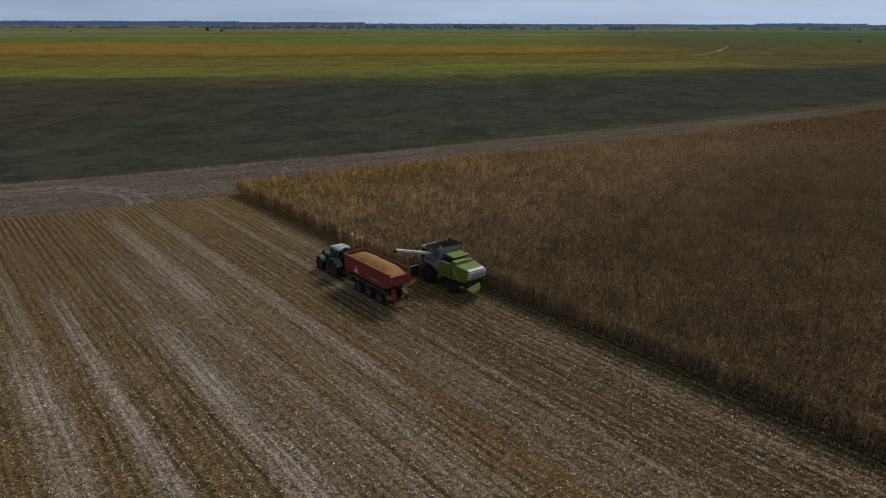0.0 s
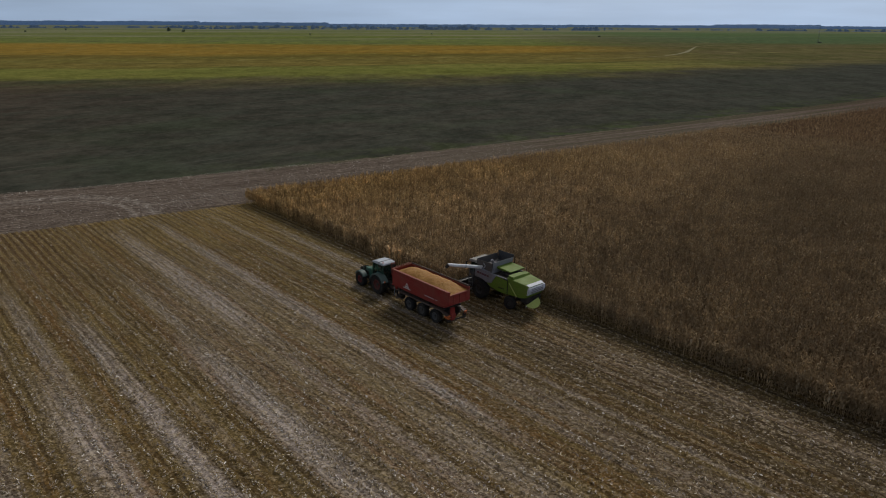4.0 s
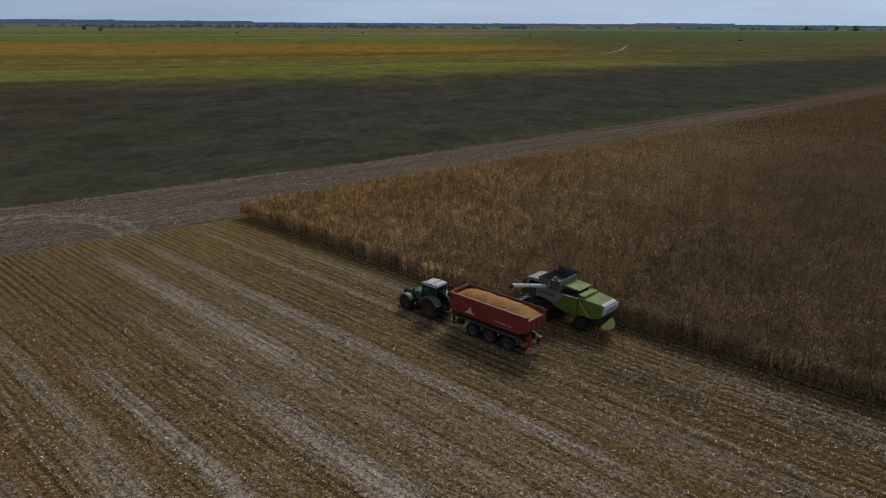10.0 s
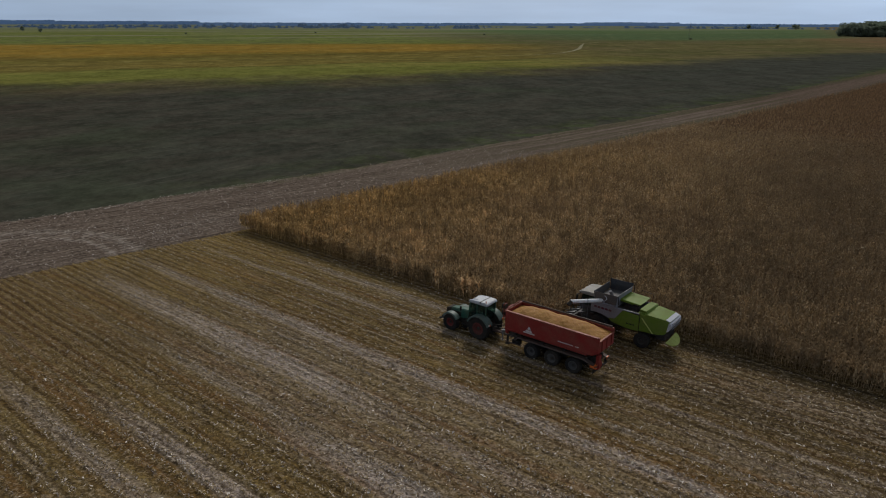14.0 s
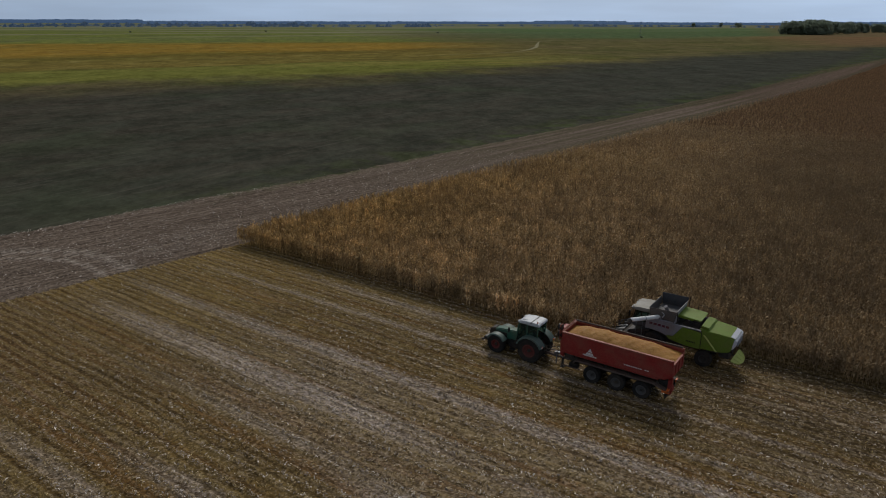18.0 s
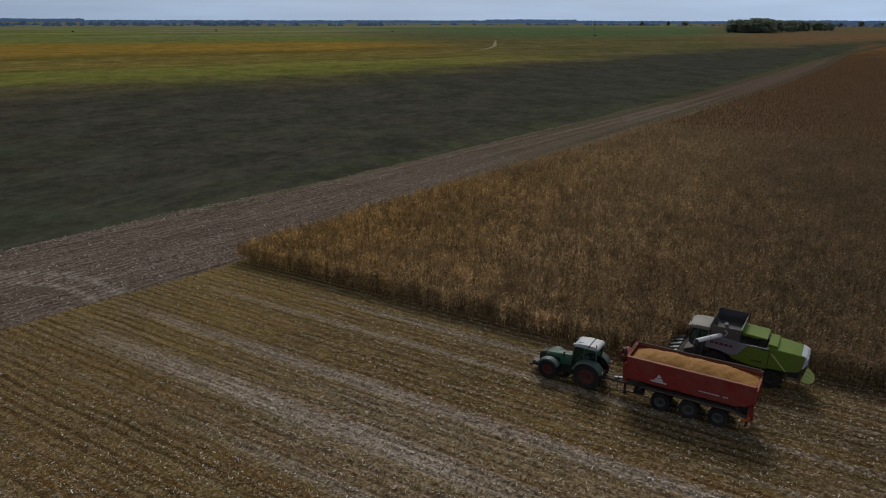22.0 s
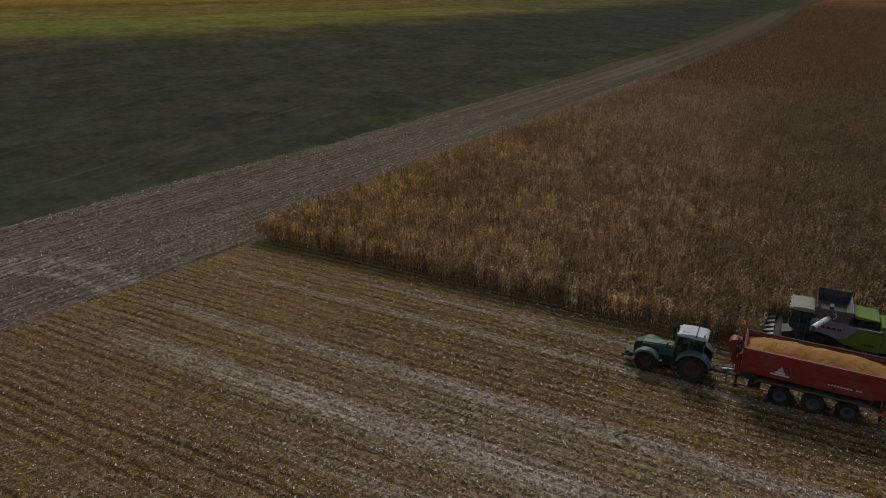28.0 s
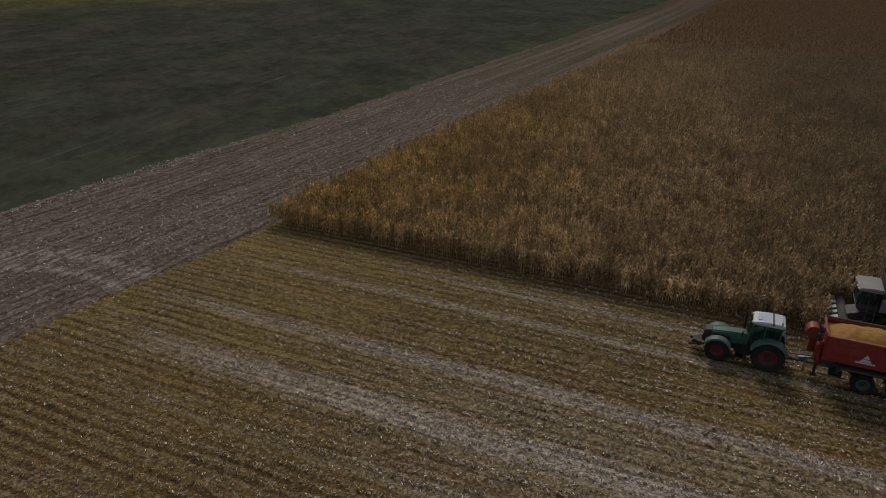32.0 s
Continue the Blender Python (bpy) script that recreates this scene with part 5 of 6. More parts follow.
def harvester(s, n):
    t = thing_at("combine_harvester", s, n)
    tagged(t, "lime green and light grey combine harvester cutting standing maize", "combine harvester")
    for side in (1, -1):
        wheel(t, 3.85, side * 1.35, 0.95, 0.72, side, DARK_RIM, "dusty dark rim", 20, 0.5)
        wheel(t, 0.0, side * 1.25, 0.66, 0.5, side, DARK_RIM, "dusty dark rim", 16, 0.5)
    part("front_axle", tube((3.85, -1.1, 0.95), (3.85, 1.1, 0.95), 0.22), STEEL, t)
    part("rear_axle", tube((0, -1.1, 0.66), (0, 1.1, 0.66), 0.12, bm=box(-0.15, 0.15, -0.3, 0.3, 0.6, 1.2, 0.03)), STEEL, t)
    part("chassis", prism([(-1.6, 1.15), (4.6, 1.0), (4.8, 1.5), (-1.6, 1.6)], -0.85, 0.85, 0.04), STEEL, t)
    body = part("body", prism([(0.3, 1.55), (1.5, 1.3), (4.1, 2.0), (4.55, 2.15), (4.55, 2.95), (0.3, 2.8)], -1.38, 1.38, 0.05), STEEL, t)
    for y in (1.4, -1.4):
        i = -1 if y > 0 else 1
        part("grey_panel", prism([(4.6, 2.05), (4.6, 3.05), (1.75, 2.86), (2.4, 1.95), (2.95, 1.86), (3.5, 2.02), (4.1, 2.08)], y, y - i * 0.07, 0.02), LIGHT, body, "light grey front side panel")
        part("green_panel", prism([(1.73, 2.86), (2.38, 1.95), (2.93, 1.85), (2.7, 1.62), (1.4, 1.4), (0.32, 1.4), (0.32, 2.76)], y, y - i * 0.065, 0.02), LIME, body, "lime green side panel")
        for k in range(5):
            xx = 4.3 - 0.33 * k
            part("letter_bar", box(xx - 0.25, xx, y - i * 0.072, y - i * 0.08, 2.5 - 0.012 * k, 2.68 - 0.012 * k, 0), RED_MARK, body)
        for k in range(6):
            part("letter_bar", box(1.3 - 0.12 * k, 1.38 - 0.12 * k, y - i * 0.067, y - i * 0.074, 1.78, 1.9, 0), BLACK, body)
        part("side_rail", box(0.4, 4.4, y - i * 0.02, y + i * 0.06, 2.86, 2.93, 0.02), LIGHT, body)
    # rear hood
    tail = part("rear_hood", prism([(0.34, 1.38), (0.34, 2.85), (0.55, 2.98), (-1.6, 2.82), (-2.1, 2.62), (-2.12, 2.3), (-1.75, 1.55), (-1.2, 1.42)], -1.36, 1.36, 0.07, taper=lambda x, y, z: (x, y * (1.0 + 0.1 * x) if x < 0 else y, z)), LIME, t, "lime green rear hood", True)
    part("rear_panel", prism([(-2.0, 2.64), (-2.16, 2.6), (-2.18, 2.28), (-1.98, 1.86), (-1.85, 1.86), (-1.95, 2.5)], -1.12, 1.12, 0.03), TAIL_WHITE, tail, "pale grey tail panel")
    for k in range(4):
        part("grille_slat", box(-2.215, -2.17, -0.8, 0.8, 2.02 + 0.15 * k, 2.08 + 0.15 * k, 0.01), LIGHT, tail)
    part("top_plate", prism([(-1.72, 2.8), (-2.05, 2.68), (-2.07, 2.71), (-1.72, 2.84)], -1.0, 1.0, 0.008), TAIL_WHITE, tail, "pale lip along the tail")
    part("stripe", prism([(0.2, 2.6), (0.05, 2.6), (-0.95, 1.5), (-0.8, 1.5)], 1.365, 1.385, 0), PALE_LIME, tail)
    # engine bay, its lid and steps
    part("engine", box(0.6, 1.9, -0.9, 0.95, 2.75, 3.15, 0.05, box(0.7, 1.2, 0.1, 0.8, 3.05, 3.35, 0.05, tube((1.5, -0.4, 3.1), (1.5, 0.9, 3.1), 0.2))), BLACK, t, "black engine in an open bay")
    part("engine_lid", prism([(0.55, 3.38), (2.45, 3.5), (2.5, 3.38), (2.3, 3.28), (0.75, 3.2)], -1.3, 0.75, 0.04), LIME, t, "lime green engine lid")
    part("lid_step", prism([(-0.15, 3.15), (0.45, 3.22), (0.45, 3.08), (-0.15, 3.02)], -0.55, 1.15, 0.03), LIME, t)
    part("rear_step", prism([(0.3, 2.8), (0.5, 3.12), (-0.1, 3.08), (-0.25, 2.85)], -1.2, 1.1, 0.03), LIME, t)
    part("engine_wall", box(2.4, 2.5, -1.35, 1.35, 2.7, 3.4, 0.02), LIGHT, t)
    rail = tube((0.4, -1.3, 3.0), (0.4, -1.3, 3.75), 0.02, seg=6)
    for p, q in (((0.4, -1.3, 3.75), (1.4, -1.3, 3.85)), ((1.4, -1.3, 3.85), (1.4, -1.3, 3.3))):
        rail = tube(p, q, 0.02, seg=6, bm=rail)
    part("handrail", rail, STEEL, t)
    part("grab_bar", tube((0.4, 1.3, 2.9), (1.0, 1.32, 3.05), 0.02, seg=6), STEEL, t)
    # grain tank with raised flaps
    tank = part("grain_tank", box(2.45, 4.3, -1.4, 1.4, 2.8, 3.3, 0.05), TANKGREY, t)
    part("flap", prism([(2.4, 3.1), (4.3, 3.1), (4.4, 3.9), (2.24, 3.95)], 1.38, 1.42, 0.01, taper=lambda x, yy, z: (x, yy + 0.12 * (z - 3.1), z)), FLAP_DUSTY, tank, "dusty grey raised tank flap")
    part("flap", prism([(2.4, 3.28), (4.3, 3.28), (4.38, 4.2), (2.24, 4.2)], -1.42, -1.38, 0.01, taper=lambda x, yy, z: (x, yy - 0.1 * (z - 3.28), z)), FLAP_DARK, tank, "dark blue-grey raised tank flap")
    part("flap", prism([(4.3, 3.28), (4.35, 3.28), (4.43, 3.92), (4.38, 3.92)], -1.4, 1.4, 0.01), TANKGREY, tank, "dark grey raised tank flap")
    part("flap", prism([(2.42, 3.1), (2.47, 3.1), (2.3, 3.98), (2.25, 3.98)], -1.42, 1.42, 0.01), LIGHT, tank, "light grey raised tank flap")
    part("flap_strut", tube((2.2, -1.5, 3.2), (2.15, -1.52, 4.25), 0.035, seg=6), BLACK, tank)
    part("flap_strut", tube((2.17, 1.46, 3.2), (2.22, 1.5, 3.95), 0.03, seg=6), BLACK, tank)
    hook = tube((3.35, 1.47, 3.25), (3.2, 1.5, 3.5), 0.035, seg=8)
    hook = tube((3.2, 1.5, 3.5), (3.28, 1.52, 3.66), 0.03, seg=8, bm=hook)
    part("hook", tube((3.28, 1.52, 3.66), (3.42, 1.52, 3.72), 0.025, seg=8, bm=hook), WHITE, tank, "pale bent hook on the tank flap")
    part("ledge", box(2.5, 4.3, 1.36, 1.62, 2.98, 3.06, 0.02), LIGHT, tank, "light grey ledge beside the tank")
    part("filler", tube((3.4, 0, 3.2), (3.5, 0.3, 3.75), 0.14, seg=12), LIGHT, tank)
    # cab
    cab = part("cab", prism([(4.55, 1.75), (5.75, 1.75), (5.95, 2.1), (5.8, 2.25), (4.55, 2.3)], -0.95, 0.95, 0.05), TANKGREY, t)
    for y in (-0.93, 0.93):
        for (xa, za), (xb, zb) in (((5.85, 2.2), (5.65, 3.23)), ((4.7, 2.2), (4.65, 3.23)), ((5.2, 2.2), (5.15, 3.23))):
            part("pillar", tube((xa, y, za), (xb, y, zb), 0.045, seg=8), BLACK, cab)
    for y in (-0.91, 0.91):
        part("pane", prism([(5.82, 2.22), (5.63, 3.2), (5.18, 3.2), (5.22, 2.22)], y - 0.012, y + 0.012, 0), GLASS, cab)
        part("pane", prism([(5.17, 2.22), (5.12, 3.2), (4.69, 3.2), (4.72, 2.22)], y - 0.012, y + 0.012, 0), GLASS, cab)
    part("windscreen", prism([(5.92, 2.15), (5.7, 3.22), (5.67, 3.22), (5.89, 2.15)], -0.9, 0.9, 0), GLASS, cab, "dark curved windscreen")
    part("roof", prism([(4.45, 3.21), (5.9, 3.21), (6.02, 3.28), (5.9, 3.42), (5.2, 3.5), (4.5, 3.48)], -1.1, 1.1, 0.06), ROOF_DUSTY, cab, "dusty beige cab roof", True)
    for y in (-0.8, -0.4, 0.4, 0.8):
        part("work_lamp", box(5.98, 6.05, y - 0.1, y + 0.1, 3.25, 3.35, 0.02), LENS, cab)
    for side in (1, -1):
        mir = part("mirror", box(5.95, 6.03, side * 1.35 - 0.12, side * 1.35 + 0.12, 2.7, 3.2, 0.03), BLACK, t)
        part("arm", tube((5.75, side * 0.95, 3.3), (5.98, side * 1.35, 3.15), 0.025, seg=6), BLACK, mir)
    ladder = part("platform", box(4.3, 5.4, 0.95, 1.55, 1.85, 1.92, 0.01), STEEL, t)
    for z in (0.6, 0.95, 1.3, 1.62):
        part("tread", box(4.85, 5.3, 1.45, 1.75, z, z + 0.04, 0.005), STEEL, ladder)
    for x in (4.83, 5.32):
        part("stringer", box(x - 0.025, x + 0.025, 1.55, 1.62, 0.55, 1.9, 0.005), GREY, ladder)
        part("rail", tube((x, 1.55, 1.9), (x, 1.5, 2.85), 0.02, seg=6), GREY, ladder)
    # unloading pipe swung out over the trailer
    a, b_ = Vector((3.65, 1.35, 3.2)), Vector((4.7, 4.95, 3.98))
    pipe = part("unloading_pipe", tube(a, b_, 0.17, 0.155, 20), PIPE_WHITE, t, "white unloading pipe swung out", True)
    part("elbow", tube((3.6, 1.2, 2.7), (3.66, 1.4, 3.3), 0.24, seg=16), LIGHT, pipe, "", True)
    part("spout", tube(b_ - (b_ - a) * 0.02, b_ + (b_ - a) * 0.06 + Vector((0, 0, -0.28)), 0.17, 0.14, 16), BLACK, pipe, "black rubber spout", True)
    part("band", tube(a + (b_ - a) * 0.5, a + (b_ - a) * 0.515, 0.175, 0.175, 20), GREY, pipe)
    # straw spreader under the tail
    tilt = Matrix.Translation((-2.05, 0.5, 1.18)) @ Matrix.Rotation(radians(-26), 4, "Y") @ Matrix.Rotation(radians(-24), 4, "X")
    b = bmesh.new()
    edge = [(-0.78 * math.sin(a_), 0.74 * math.cos(a_)) for a_ in np.linspace(0, math.pi, 15)]
    rings = [[b.verts.new(tilt @ Vector((x * k, y * k, z))) for x, y in edge] for k, z in ((1.0, 0.0), (0.97, 0.09), (0.86, 0.04), (0.84, -0.04))]
    for lo, hi in zip(rings, rings[1:] + rings[:1]):
        for q in range(14):
            b.faces.new((lo[q], lo[q + 1], hi[q + 1], hi[q]))
    b.faces.new(rings[2])
    b.faces.new(rings[3][::-1])
    sp = part("straw_spreader", b, PALE_LIME, t, "pale green rounded straw spreader flap")
    for y in (-0.36, 0.0, 0.36):
        v0, v1 = tilt @ Vector((-0.12, y, 0.06)), tilt @ Vector((-0.56, y * 0.9, 0.06))
        part("vane", tube(v0, v1, 0.03, seg=6), PALE_LIME, sp)
    part("spreader_arm", tube((-1.75, 0.5, 1.5), (-2.0, 0.55, 1.14), 0.05, seg=8), STEEL, sp)
    part("chopper", box(-1.8, -1.0, -1.0, 1.0, 0.95, 1.5, 0.06), STEEL, t)
    # feeder house and maize header with snouts
    part("feeder_house", prism([(4.6, 1.1), (4.7, 1.75), (6.3, 1.15), (6.2, 0.55)], -0.7, 0.7, 0.04), TANKGREY, t)
    head = part("maize_header", prism([(6.15, 0.35), (6.15, 1.15), (6.3, 1.2), (6.75, 0.75), (6.75, 0.3)], -2.25, 2.25, 0.03), STEEL, t, "dark maize picker header")
    for k in range(7):
        y = -2.25 + 0.75 * k

        def point(x, yy, z, y=y):
            f = max(0.0, min(1.0, (x - 6.7) / 1.9))
            return (x, y + (yy - y) * (1 - 0.9 * f), z)

        part("snout", prism([(6.7, 0.3), (6.7, 0.95), (7.5, 0.68), (8.6, 0.2), (8.6, 0.14)], y - 0.24, y + 0.24, 0.015, taper=point), GREY if 0 < k < 6 else LIGHT, head, "grey row divider snout")


tractor(-60.75, 34.12)
trailer(-53.65, 34.02)
harvester(-49.6, 41.6)

# ---- distance: woods, trees, mast, track ----


def leaf_material(name, dark, light):
    m = Nodes(name, 0.8, spec=0.15)
    geo = m.t.nodes.new("ShaderNodeNewGeometry")
    col = m.mix(geo.outputs["Random Per Island"], dark, light)
    # leaves let part of the light through
    glow = m.t.nodes.new("ShaderNodeBsdfTranslucent")
    m.link(col, glow.inputs["Color"])
    blend = m.t.nodes.new("ShaderNodeMixShader")
    blend.inputs[0].default_value = 0.4
    m.link(m.b.outputs[0], blend.inputs[1])
    m.link(glow.outputs[0], blend.inputs[2])
    m.link(blend.outputs[0], next(k for k in m.t.nodes if k.type == "OUTPUT_MATERIAL").inputs[0])
    return m.paint(col)


BARK = coat("bark", (0.07, 0.055, 0.045), 0.9, dirt=0.2)
LEAF = leaf_material("tree_leaves", (0.13, 0.16, 0.12), (0.27, 0.31, 0.22))
HAZY_ROWS = leaf_material("hazy_row_leaves", (0.05, 0.07, 0.07), (0.09, 0.115, 0.11))
# horizon woods are a backdrop; air haze is put in as blue leaf glow
HAZY_WOODS = leaf_material("hazy_far_wood_leaves", (0.045, 0.06, 0.06), (0.075, 0.095, 0.09))
HAZY_WOODS.node_tree.nodes["Principled BSDF"].inputs["Emission Color"].default_value = (0.08, 0.145, 0.285, 1)
HAZY_WOODS.node_tree.nodes["Principled BSDF"].inputs["Emission Strength"].default_value = 1.05
# the nearer tree rows get a weaker blue haze glow
HAZY_ROWS.node_tree.nodes["Principled BSDF"].inputs["Emission Color"].default_value = (0.08, 0.145, 0.285, 1)
HAZY_ROWS.node_tree.nodes["Principled BSDF"].inputs["Emission Strength"].default_value = 0.45


def clump_cloud(r, centres, radii, count, size):
    """Leaf quads strewn over a set of lumps."""
    i = r.integers(0, len(centres), count)
    d = r.normal(0, 1, (count, 3))
    d /= np.linalg.norm(d, axis=1)[:, None]
    mid = centres[i] + d * radii[i][:, None] * r.uniform(0.65, 1.08, count)[:, None]
    a = r.normal(0, 1, (count, 3))
    a /= np.linalg.norm(a, axis=1)[:, None]
    b = np.cross(a, r.normal(0, 1, (count, 3)))
    b /= np.linalg.norm(b, axis=1)[:, None]
    h = r.uniform(0.6, 1.3, count)[:, None] * size / 2
    v = np.stack([mid - a * h - b * h, mid + a * h - b * h * 0.7, mid + a * h * 0.8 + b * h, mid - a * h + b * h * 0.8], 1)
    return v.reshape(-1, 3), np.arange(4 * count).reshape(-1, 4)


def tree(name, seed, high, wide, label, low=0.12):
    r = np.random.default_rng(seed)
    t = new(name)
    tagged(t, label, "tree")
    b = tube((0, 0, 0), (0, 0, high * 0.55), high * 0.03, high * 0.012, 8)
    for k in range(6):
        a = r.uniform(0, 6.28)
        z = high * r.uniform(0.25, 0.5)
        b = tube((0, 0, z), (wide * 0.35 * math.cos(a), wide * 0.35 * math.sin(a), z + high * 0.22), high * 0.012, high * 0.004, 6, b)
    part("trunk", b, BARK, t)
    k = 16
    a, rad = r.uniform(0, 6.28, k), wide * 0.36 * np.sqrt(r.uniform(0, 1, k))
    z = high * r.uniform(low + 0.12, 0.84, k)
    pinch = np.sin(np.clip((z / high - low) / (1 - low), 0.05, 1) * math.pi) ** 0.5
    centres = np.stack([rad * np.cos(a) * pinch, rad * np.sin(a) * pinch, z], -1)
    v, q = clump_cloud(r, centres, wide * r.uniform(0.13, 0.22, k), 900, high * 0.075)
    crown = mesh_from("crown", v, q, LEAF)
    crown.parent = t
    return t


KINDS = [tree("tree", 40 + k, 1.0, w, "broad dark green tree standing alone on the plain", low) for k, (w, low) in enumerate(((1.0, 0.1), (0.8, 0.08), (1.25, 0.05), (0.9, 0.02)))]


def put_tree(kind, x, y, high, wide=1.0, turn=0.0, label="", group=""):
    ob = copy_thing(KINDS[kind], pose(x, y, -0.12, 0, 0, turn) @ Matrix.Diagonal((high * wide, high * wide, high, 1)))
    tagged(ob, label, group=group)
    return ob


def out(azimuth, far):
    """A place on the plain from its bearing (degrees from +y to +x) and distance."""
    return far * math.sin(radians(azimuth)), far * math.cos(radians(azimuth))


for k, (x, y, high, wide) in enumerate(((-731, 1845, 11.5, 1.1), (-672, 1790, 6.5, 1.0), (-640, 1700, 8.0, 1.0), (1500, 2450, 17, 1.2), (1610, 2440, 17, 1.25), (1600, 2320, 18, 1.4), (1980, 1990, 15, 1.4), (2080, 2000, 20, 1.6), (2180, 2010, 16, 1.5))):
    put_tree(k % 3, x, y, high, wide, 40 * k)
for k, (x, y, high, wide) in enumerate(((276, 1390, 2.4, 3.2), (-298, 1480, 3.0, 2.2), (-50, 1570, 3.0, 2.4), (512, 1021, 1.8, 4.6), (-980, 1640, 4.0, 1.8), (-1080, 2000, 5.0, 1.6))):
    put_tree(3, x, y, high, wide, 70 * k, "low dark green bush on the open plain")
# a grove beside the fields
gr = np.random.default_rng(77)
for k in range(110):
    f = gr.uniform(0, 1) if k < 70 else gr.uniform(0, 0.16)
    x, y = 925 + 400 * f + gr.normal(0, 7), 1190 + 225 * f + gr.normal(0, 26)
    crest = min(1.0, 0.72 + 3 * f) * (1.0 - 0.45 * max(0.0, f - 0.3))
    put_tree(int(gr.integers(0, 4)), x, y, (gr.uniform(23, 29) if k % 3 else gr.uniform(12, 17)) * crest, gr.uniform(0.95, 1.25), gr.uniform(0, 360), "dense dark green tree in a grove", "grove")
for k in range(7):
    put_tree(3, 1370 + 28 * k + gr.normal(0, 12), 1430 + 28 * k, gr.uniform(8, 13), gr.uniform(1.4, 1.9), 50 * k, "smaller dark green tree beyond the grove", "grove")
for ob in KINDS:
    for o in (*ob.children_recursive, ob):
        bpy.data.objects.remove(o)


def wood_belt(name, az0, az1, far, high, seed, label, gaps=False):
    """A long belt of far woodland with an uneven top, closed by a ridge of treetops behind its leaf clumps."""
    r = np.random.default_rng(seed)

    def top_of(a):
        t = high * (0.94 + 0.04 * np.sin(a * 1.3 + seed) + 0.03 * np.sin(a * 7.1 + 2 * seed))
        if gaps:
            k = np.random.default_rng(seed + 50).uniform(-1, 1, 4000)
            wave = np.interp(a * 5 + 500, np.arange(4000), k) + 0.8 * np.interp(a * 2.1 + 300, np.arange(4000), k)
            t = high * np.clip(0.8 * wave + (0.16 if far < 3000 else -0.1), 0.0, 1.0)
        return t * np.clip(np.minimum(a - az0, az1 - a) / 0.3, 0.05, 1)

    count = int(abs(az1 - az0) * math.pi / 180 * far * high / 4)
    az = r.uniform(az0, az1, count)
    z = top_of(az) * r.uniform(0, 1, count) ** 0.8
    d = far + r.uniform(0, 40, count)
    mid = np.stack([d * np.sin(np.radians(az)), d * np.cos(np.radians(az)), z], -1)
    vs, qs = clump_cloud(r, mid[z > 0.6], np.full(int((z > 0.6).sum()), 0.5), int((z > 0.6).sum()), 4.0)
    vs[:, 2] = np.maximum(vs[:, 2], -0.1)
    a = np.arange(az0, az1, 0.12)
    t = np.maximum(top_of(a) + r.normal(0, 0.5, len(a)) * (top_of(a) > 2), -0.1)
    rows = []
    for depth, share in ((10, 0.0), (25, 0.85), (45, 1.0), (120, 0.9), (160, 0.0)):
        rows.append(np.stack([(far + depth) * np.sin(np.radians(a)), (far + depth) * np.cos(np.radians(a)), np.where(t > 0.4, t * share, 0) - 0.13], -1))
    ridge = np.concatenate(rows)
    q = grid_quads(5, len(a)) + len(vs)
    tagged(mesh_from(name, np.concatenate([vs, ridge]), np.concatenate([qs, q]), HAZY_ROWS if gaps else HAZY_WOODS), label, "woodland", kind="stuff")


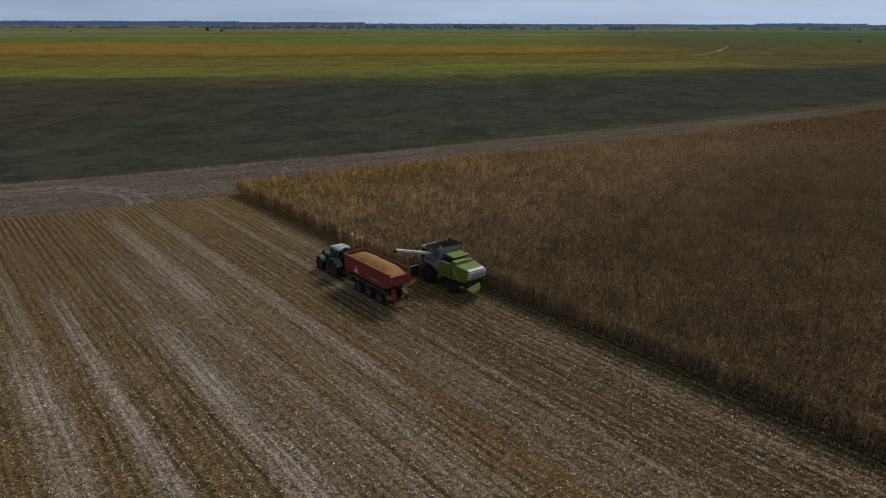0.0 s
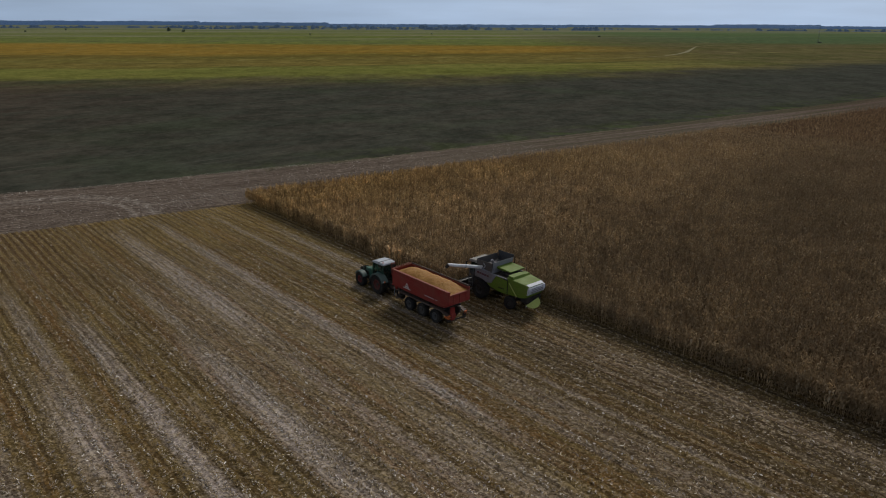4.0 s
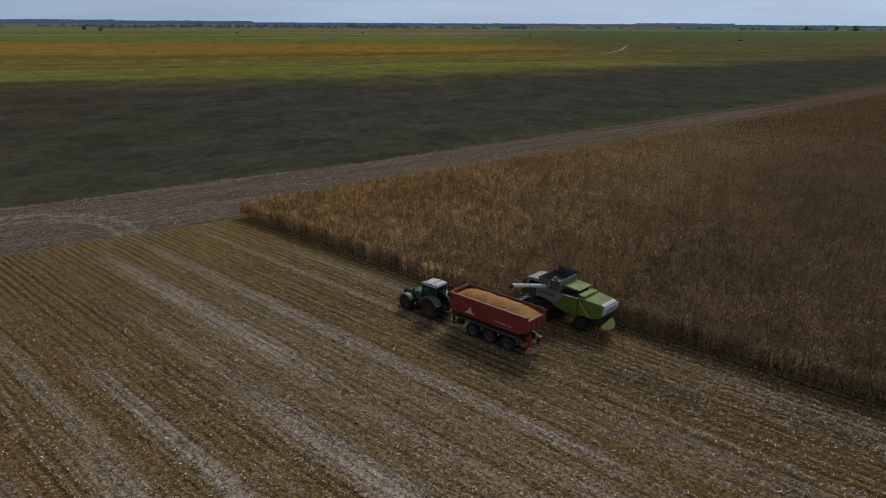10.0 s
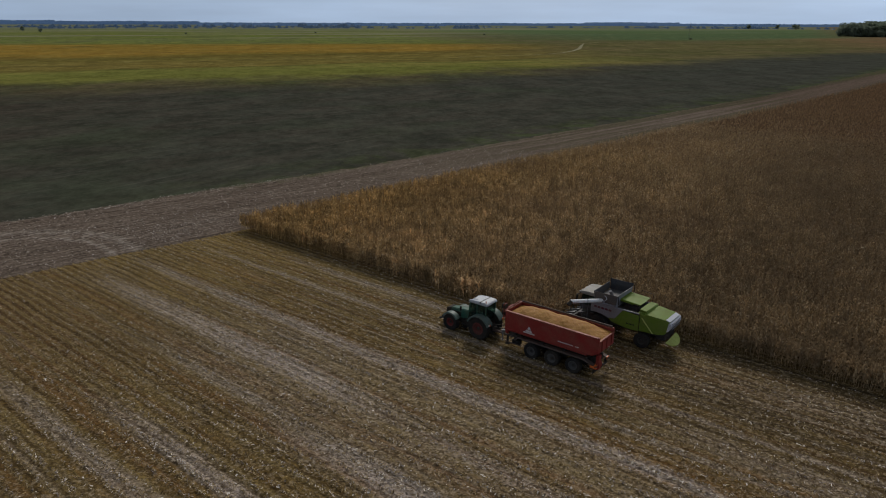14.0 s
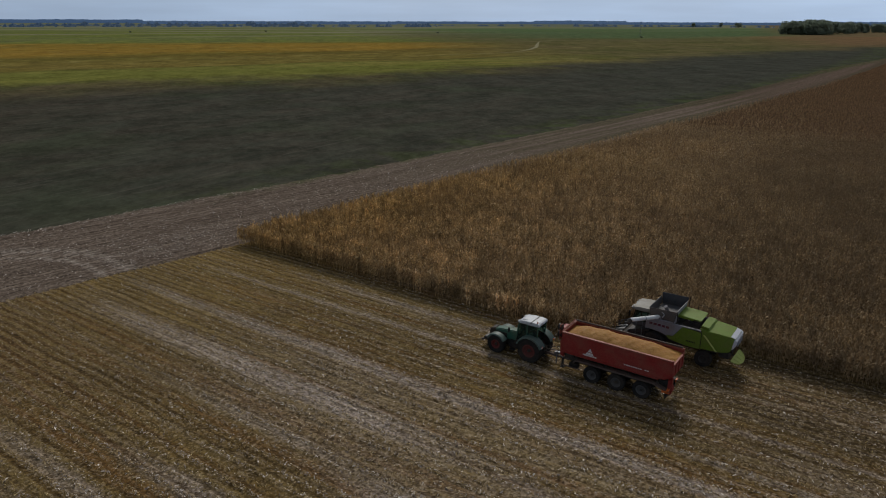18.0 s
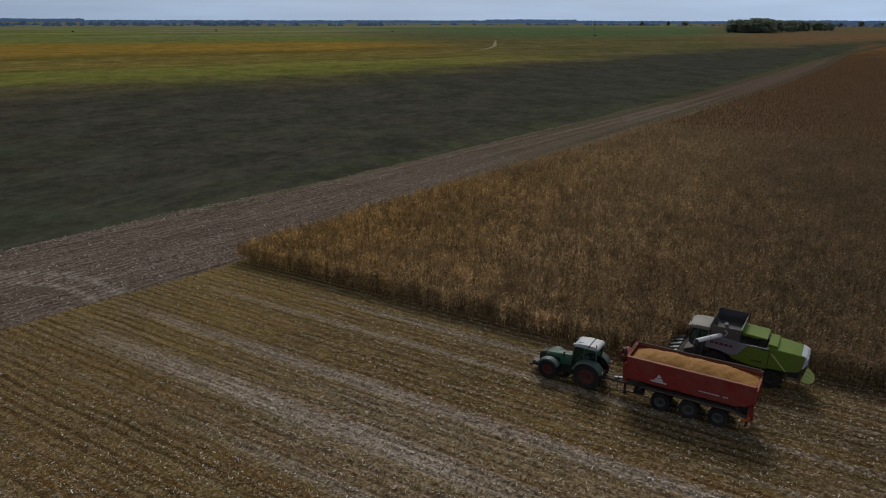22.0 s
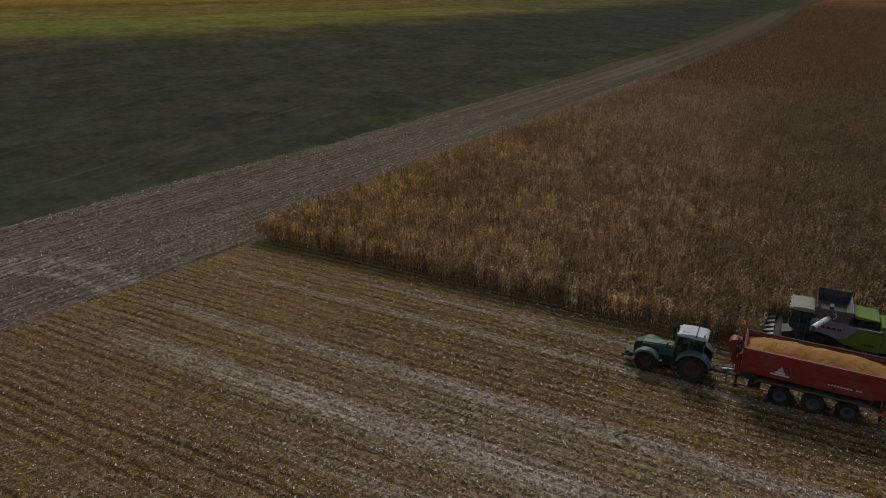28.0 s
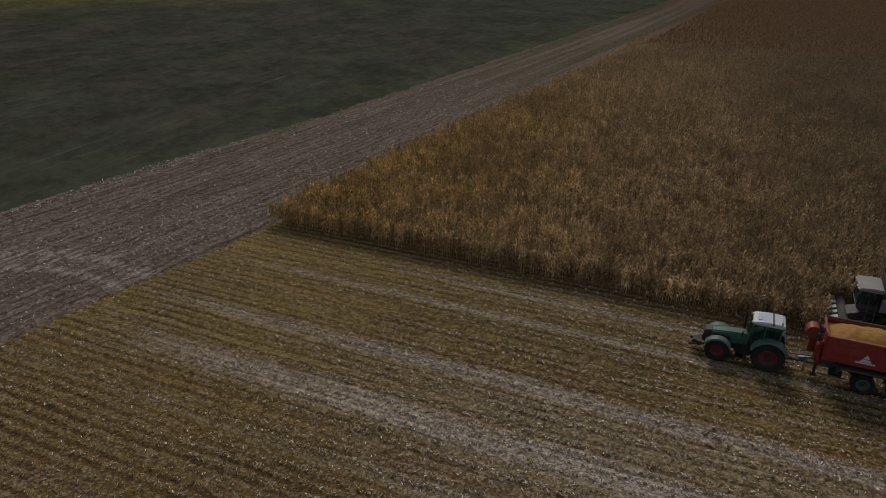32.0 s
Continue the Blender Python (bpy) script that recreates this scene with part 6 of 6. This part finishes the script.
wood_belt("far_woods", -62, -19, 4700, 24.5, 1, "long low belt of haze-blue woodland on the horizon")
wood_belt("far_woods", -19.5, -9.5, 4600, 20, 8, "long low belt of haze-blue woodland on the horizon")
wood_belt("far_woods", -10, 9, 3700, 15, 12, "thin belt of haze-blue woodland on the horizon")
wood_belt("far_woods", 8.5, 75, 4300, 14, 9, "thin belt of haze-blue woodland on the horizon")
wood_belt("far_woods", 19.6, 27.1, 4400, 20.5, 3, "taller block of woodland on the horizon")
wood_belt("far_woods", 38, 75, 4100, 20, 13, "long low belt of haze-blue woodland on the horizon")
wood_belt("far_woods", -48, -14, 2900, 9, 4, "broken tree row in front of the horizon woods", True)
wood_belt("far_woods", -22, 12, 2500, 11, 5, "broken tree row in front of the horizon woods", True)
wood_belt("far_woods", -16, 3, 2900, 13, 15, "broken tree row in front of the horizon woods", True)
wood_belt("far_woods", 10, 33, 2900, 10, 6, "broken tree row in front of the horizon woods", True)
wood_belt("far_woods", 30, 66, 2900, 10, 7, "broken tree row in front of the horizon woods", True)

# a slim lattice mast out on the plain
mast = new("lattice_mast")
mast.matrix_world = pose(510, 1024, -0.12)
tagged(mast, "slim grey lattice mast standing on the far plain", "mast")
for dx, dy in ((-1, -1), (1, -1), (1, 1), (-1, 1)):
    part("leg", tube((dx * 1.1, dy * 1.1, 0), (dx * 0.15, dy * 0.15, 24), 0.07, 0.05, 6), GREY, mast)
for z in (4, 9, 14, 19):
    w = 1.1 - 0.95 * z / 24
    part("brace", box(-w, w, -w, w, z - 0.08, z + 0.08, 0), GREY, mast)
for z, w in ((20, 1.6), (22.5, 1.1)):
    part("cross_arm", box(-w, w, -0.1, 0.1, z - 0.1, z + 0.1, 0), GREY, mast)

# a pale field track that bends between the crops
pts = np.array([(60, 530), (144, 570), (168, 595), (192, 635), (214, 680), (232, 726), (255, 785), (278, 842), (310, 876)], float)
u = np.linspace(0, len(pts) - 1, 60)
px, py = np.interp(u, range(len(pts)), pts[:, 0]), np.interp(u, range(len(pts)), pts[:, 1])
wide = 0.6 + 1.3 * np.exp(-((u - 4.2) / 2.0) ** 2)
dx, dy = np.gradient(px), np.gradient(py)
norm = np.hypot(dx, dy)
left = np.stack([px - dy / norm * wide, py + dx / norm * wide, 0 * px - 0.08], -1)
right_ = np.stack([px + dy / norm * wide, py - dx / norm * wide, 0 * px - 0.08], -1)
PALE_SOIL = coat("pale_track_soil", (0.21, 0.19, 0.075), 0.95, dirt=0.3)
tagged(mesh_from("track", np.stack([left, right_], 1).reshape(-1, 3), grid_quads(60, 2), PALE_SOIL), "pale bent field track between distant crops", "track", kind="structure")
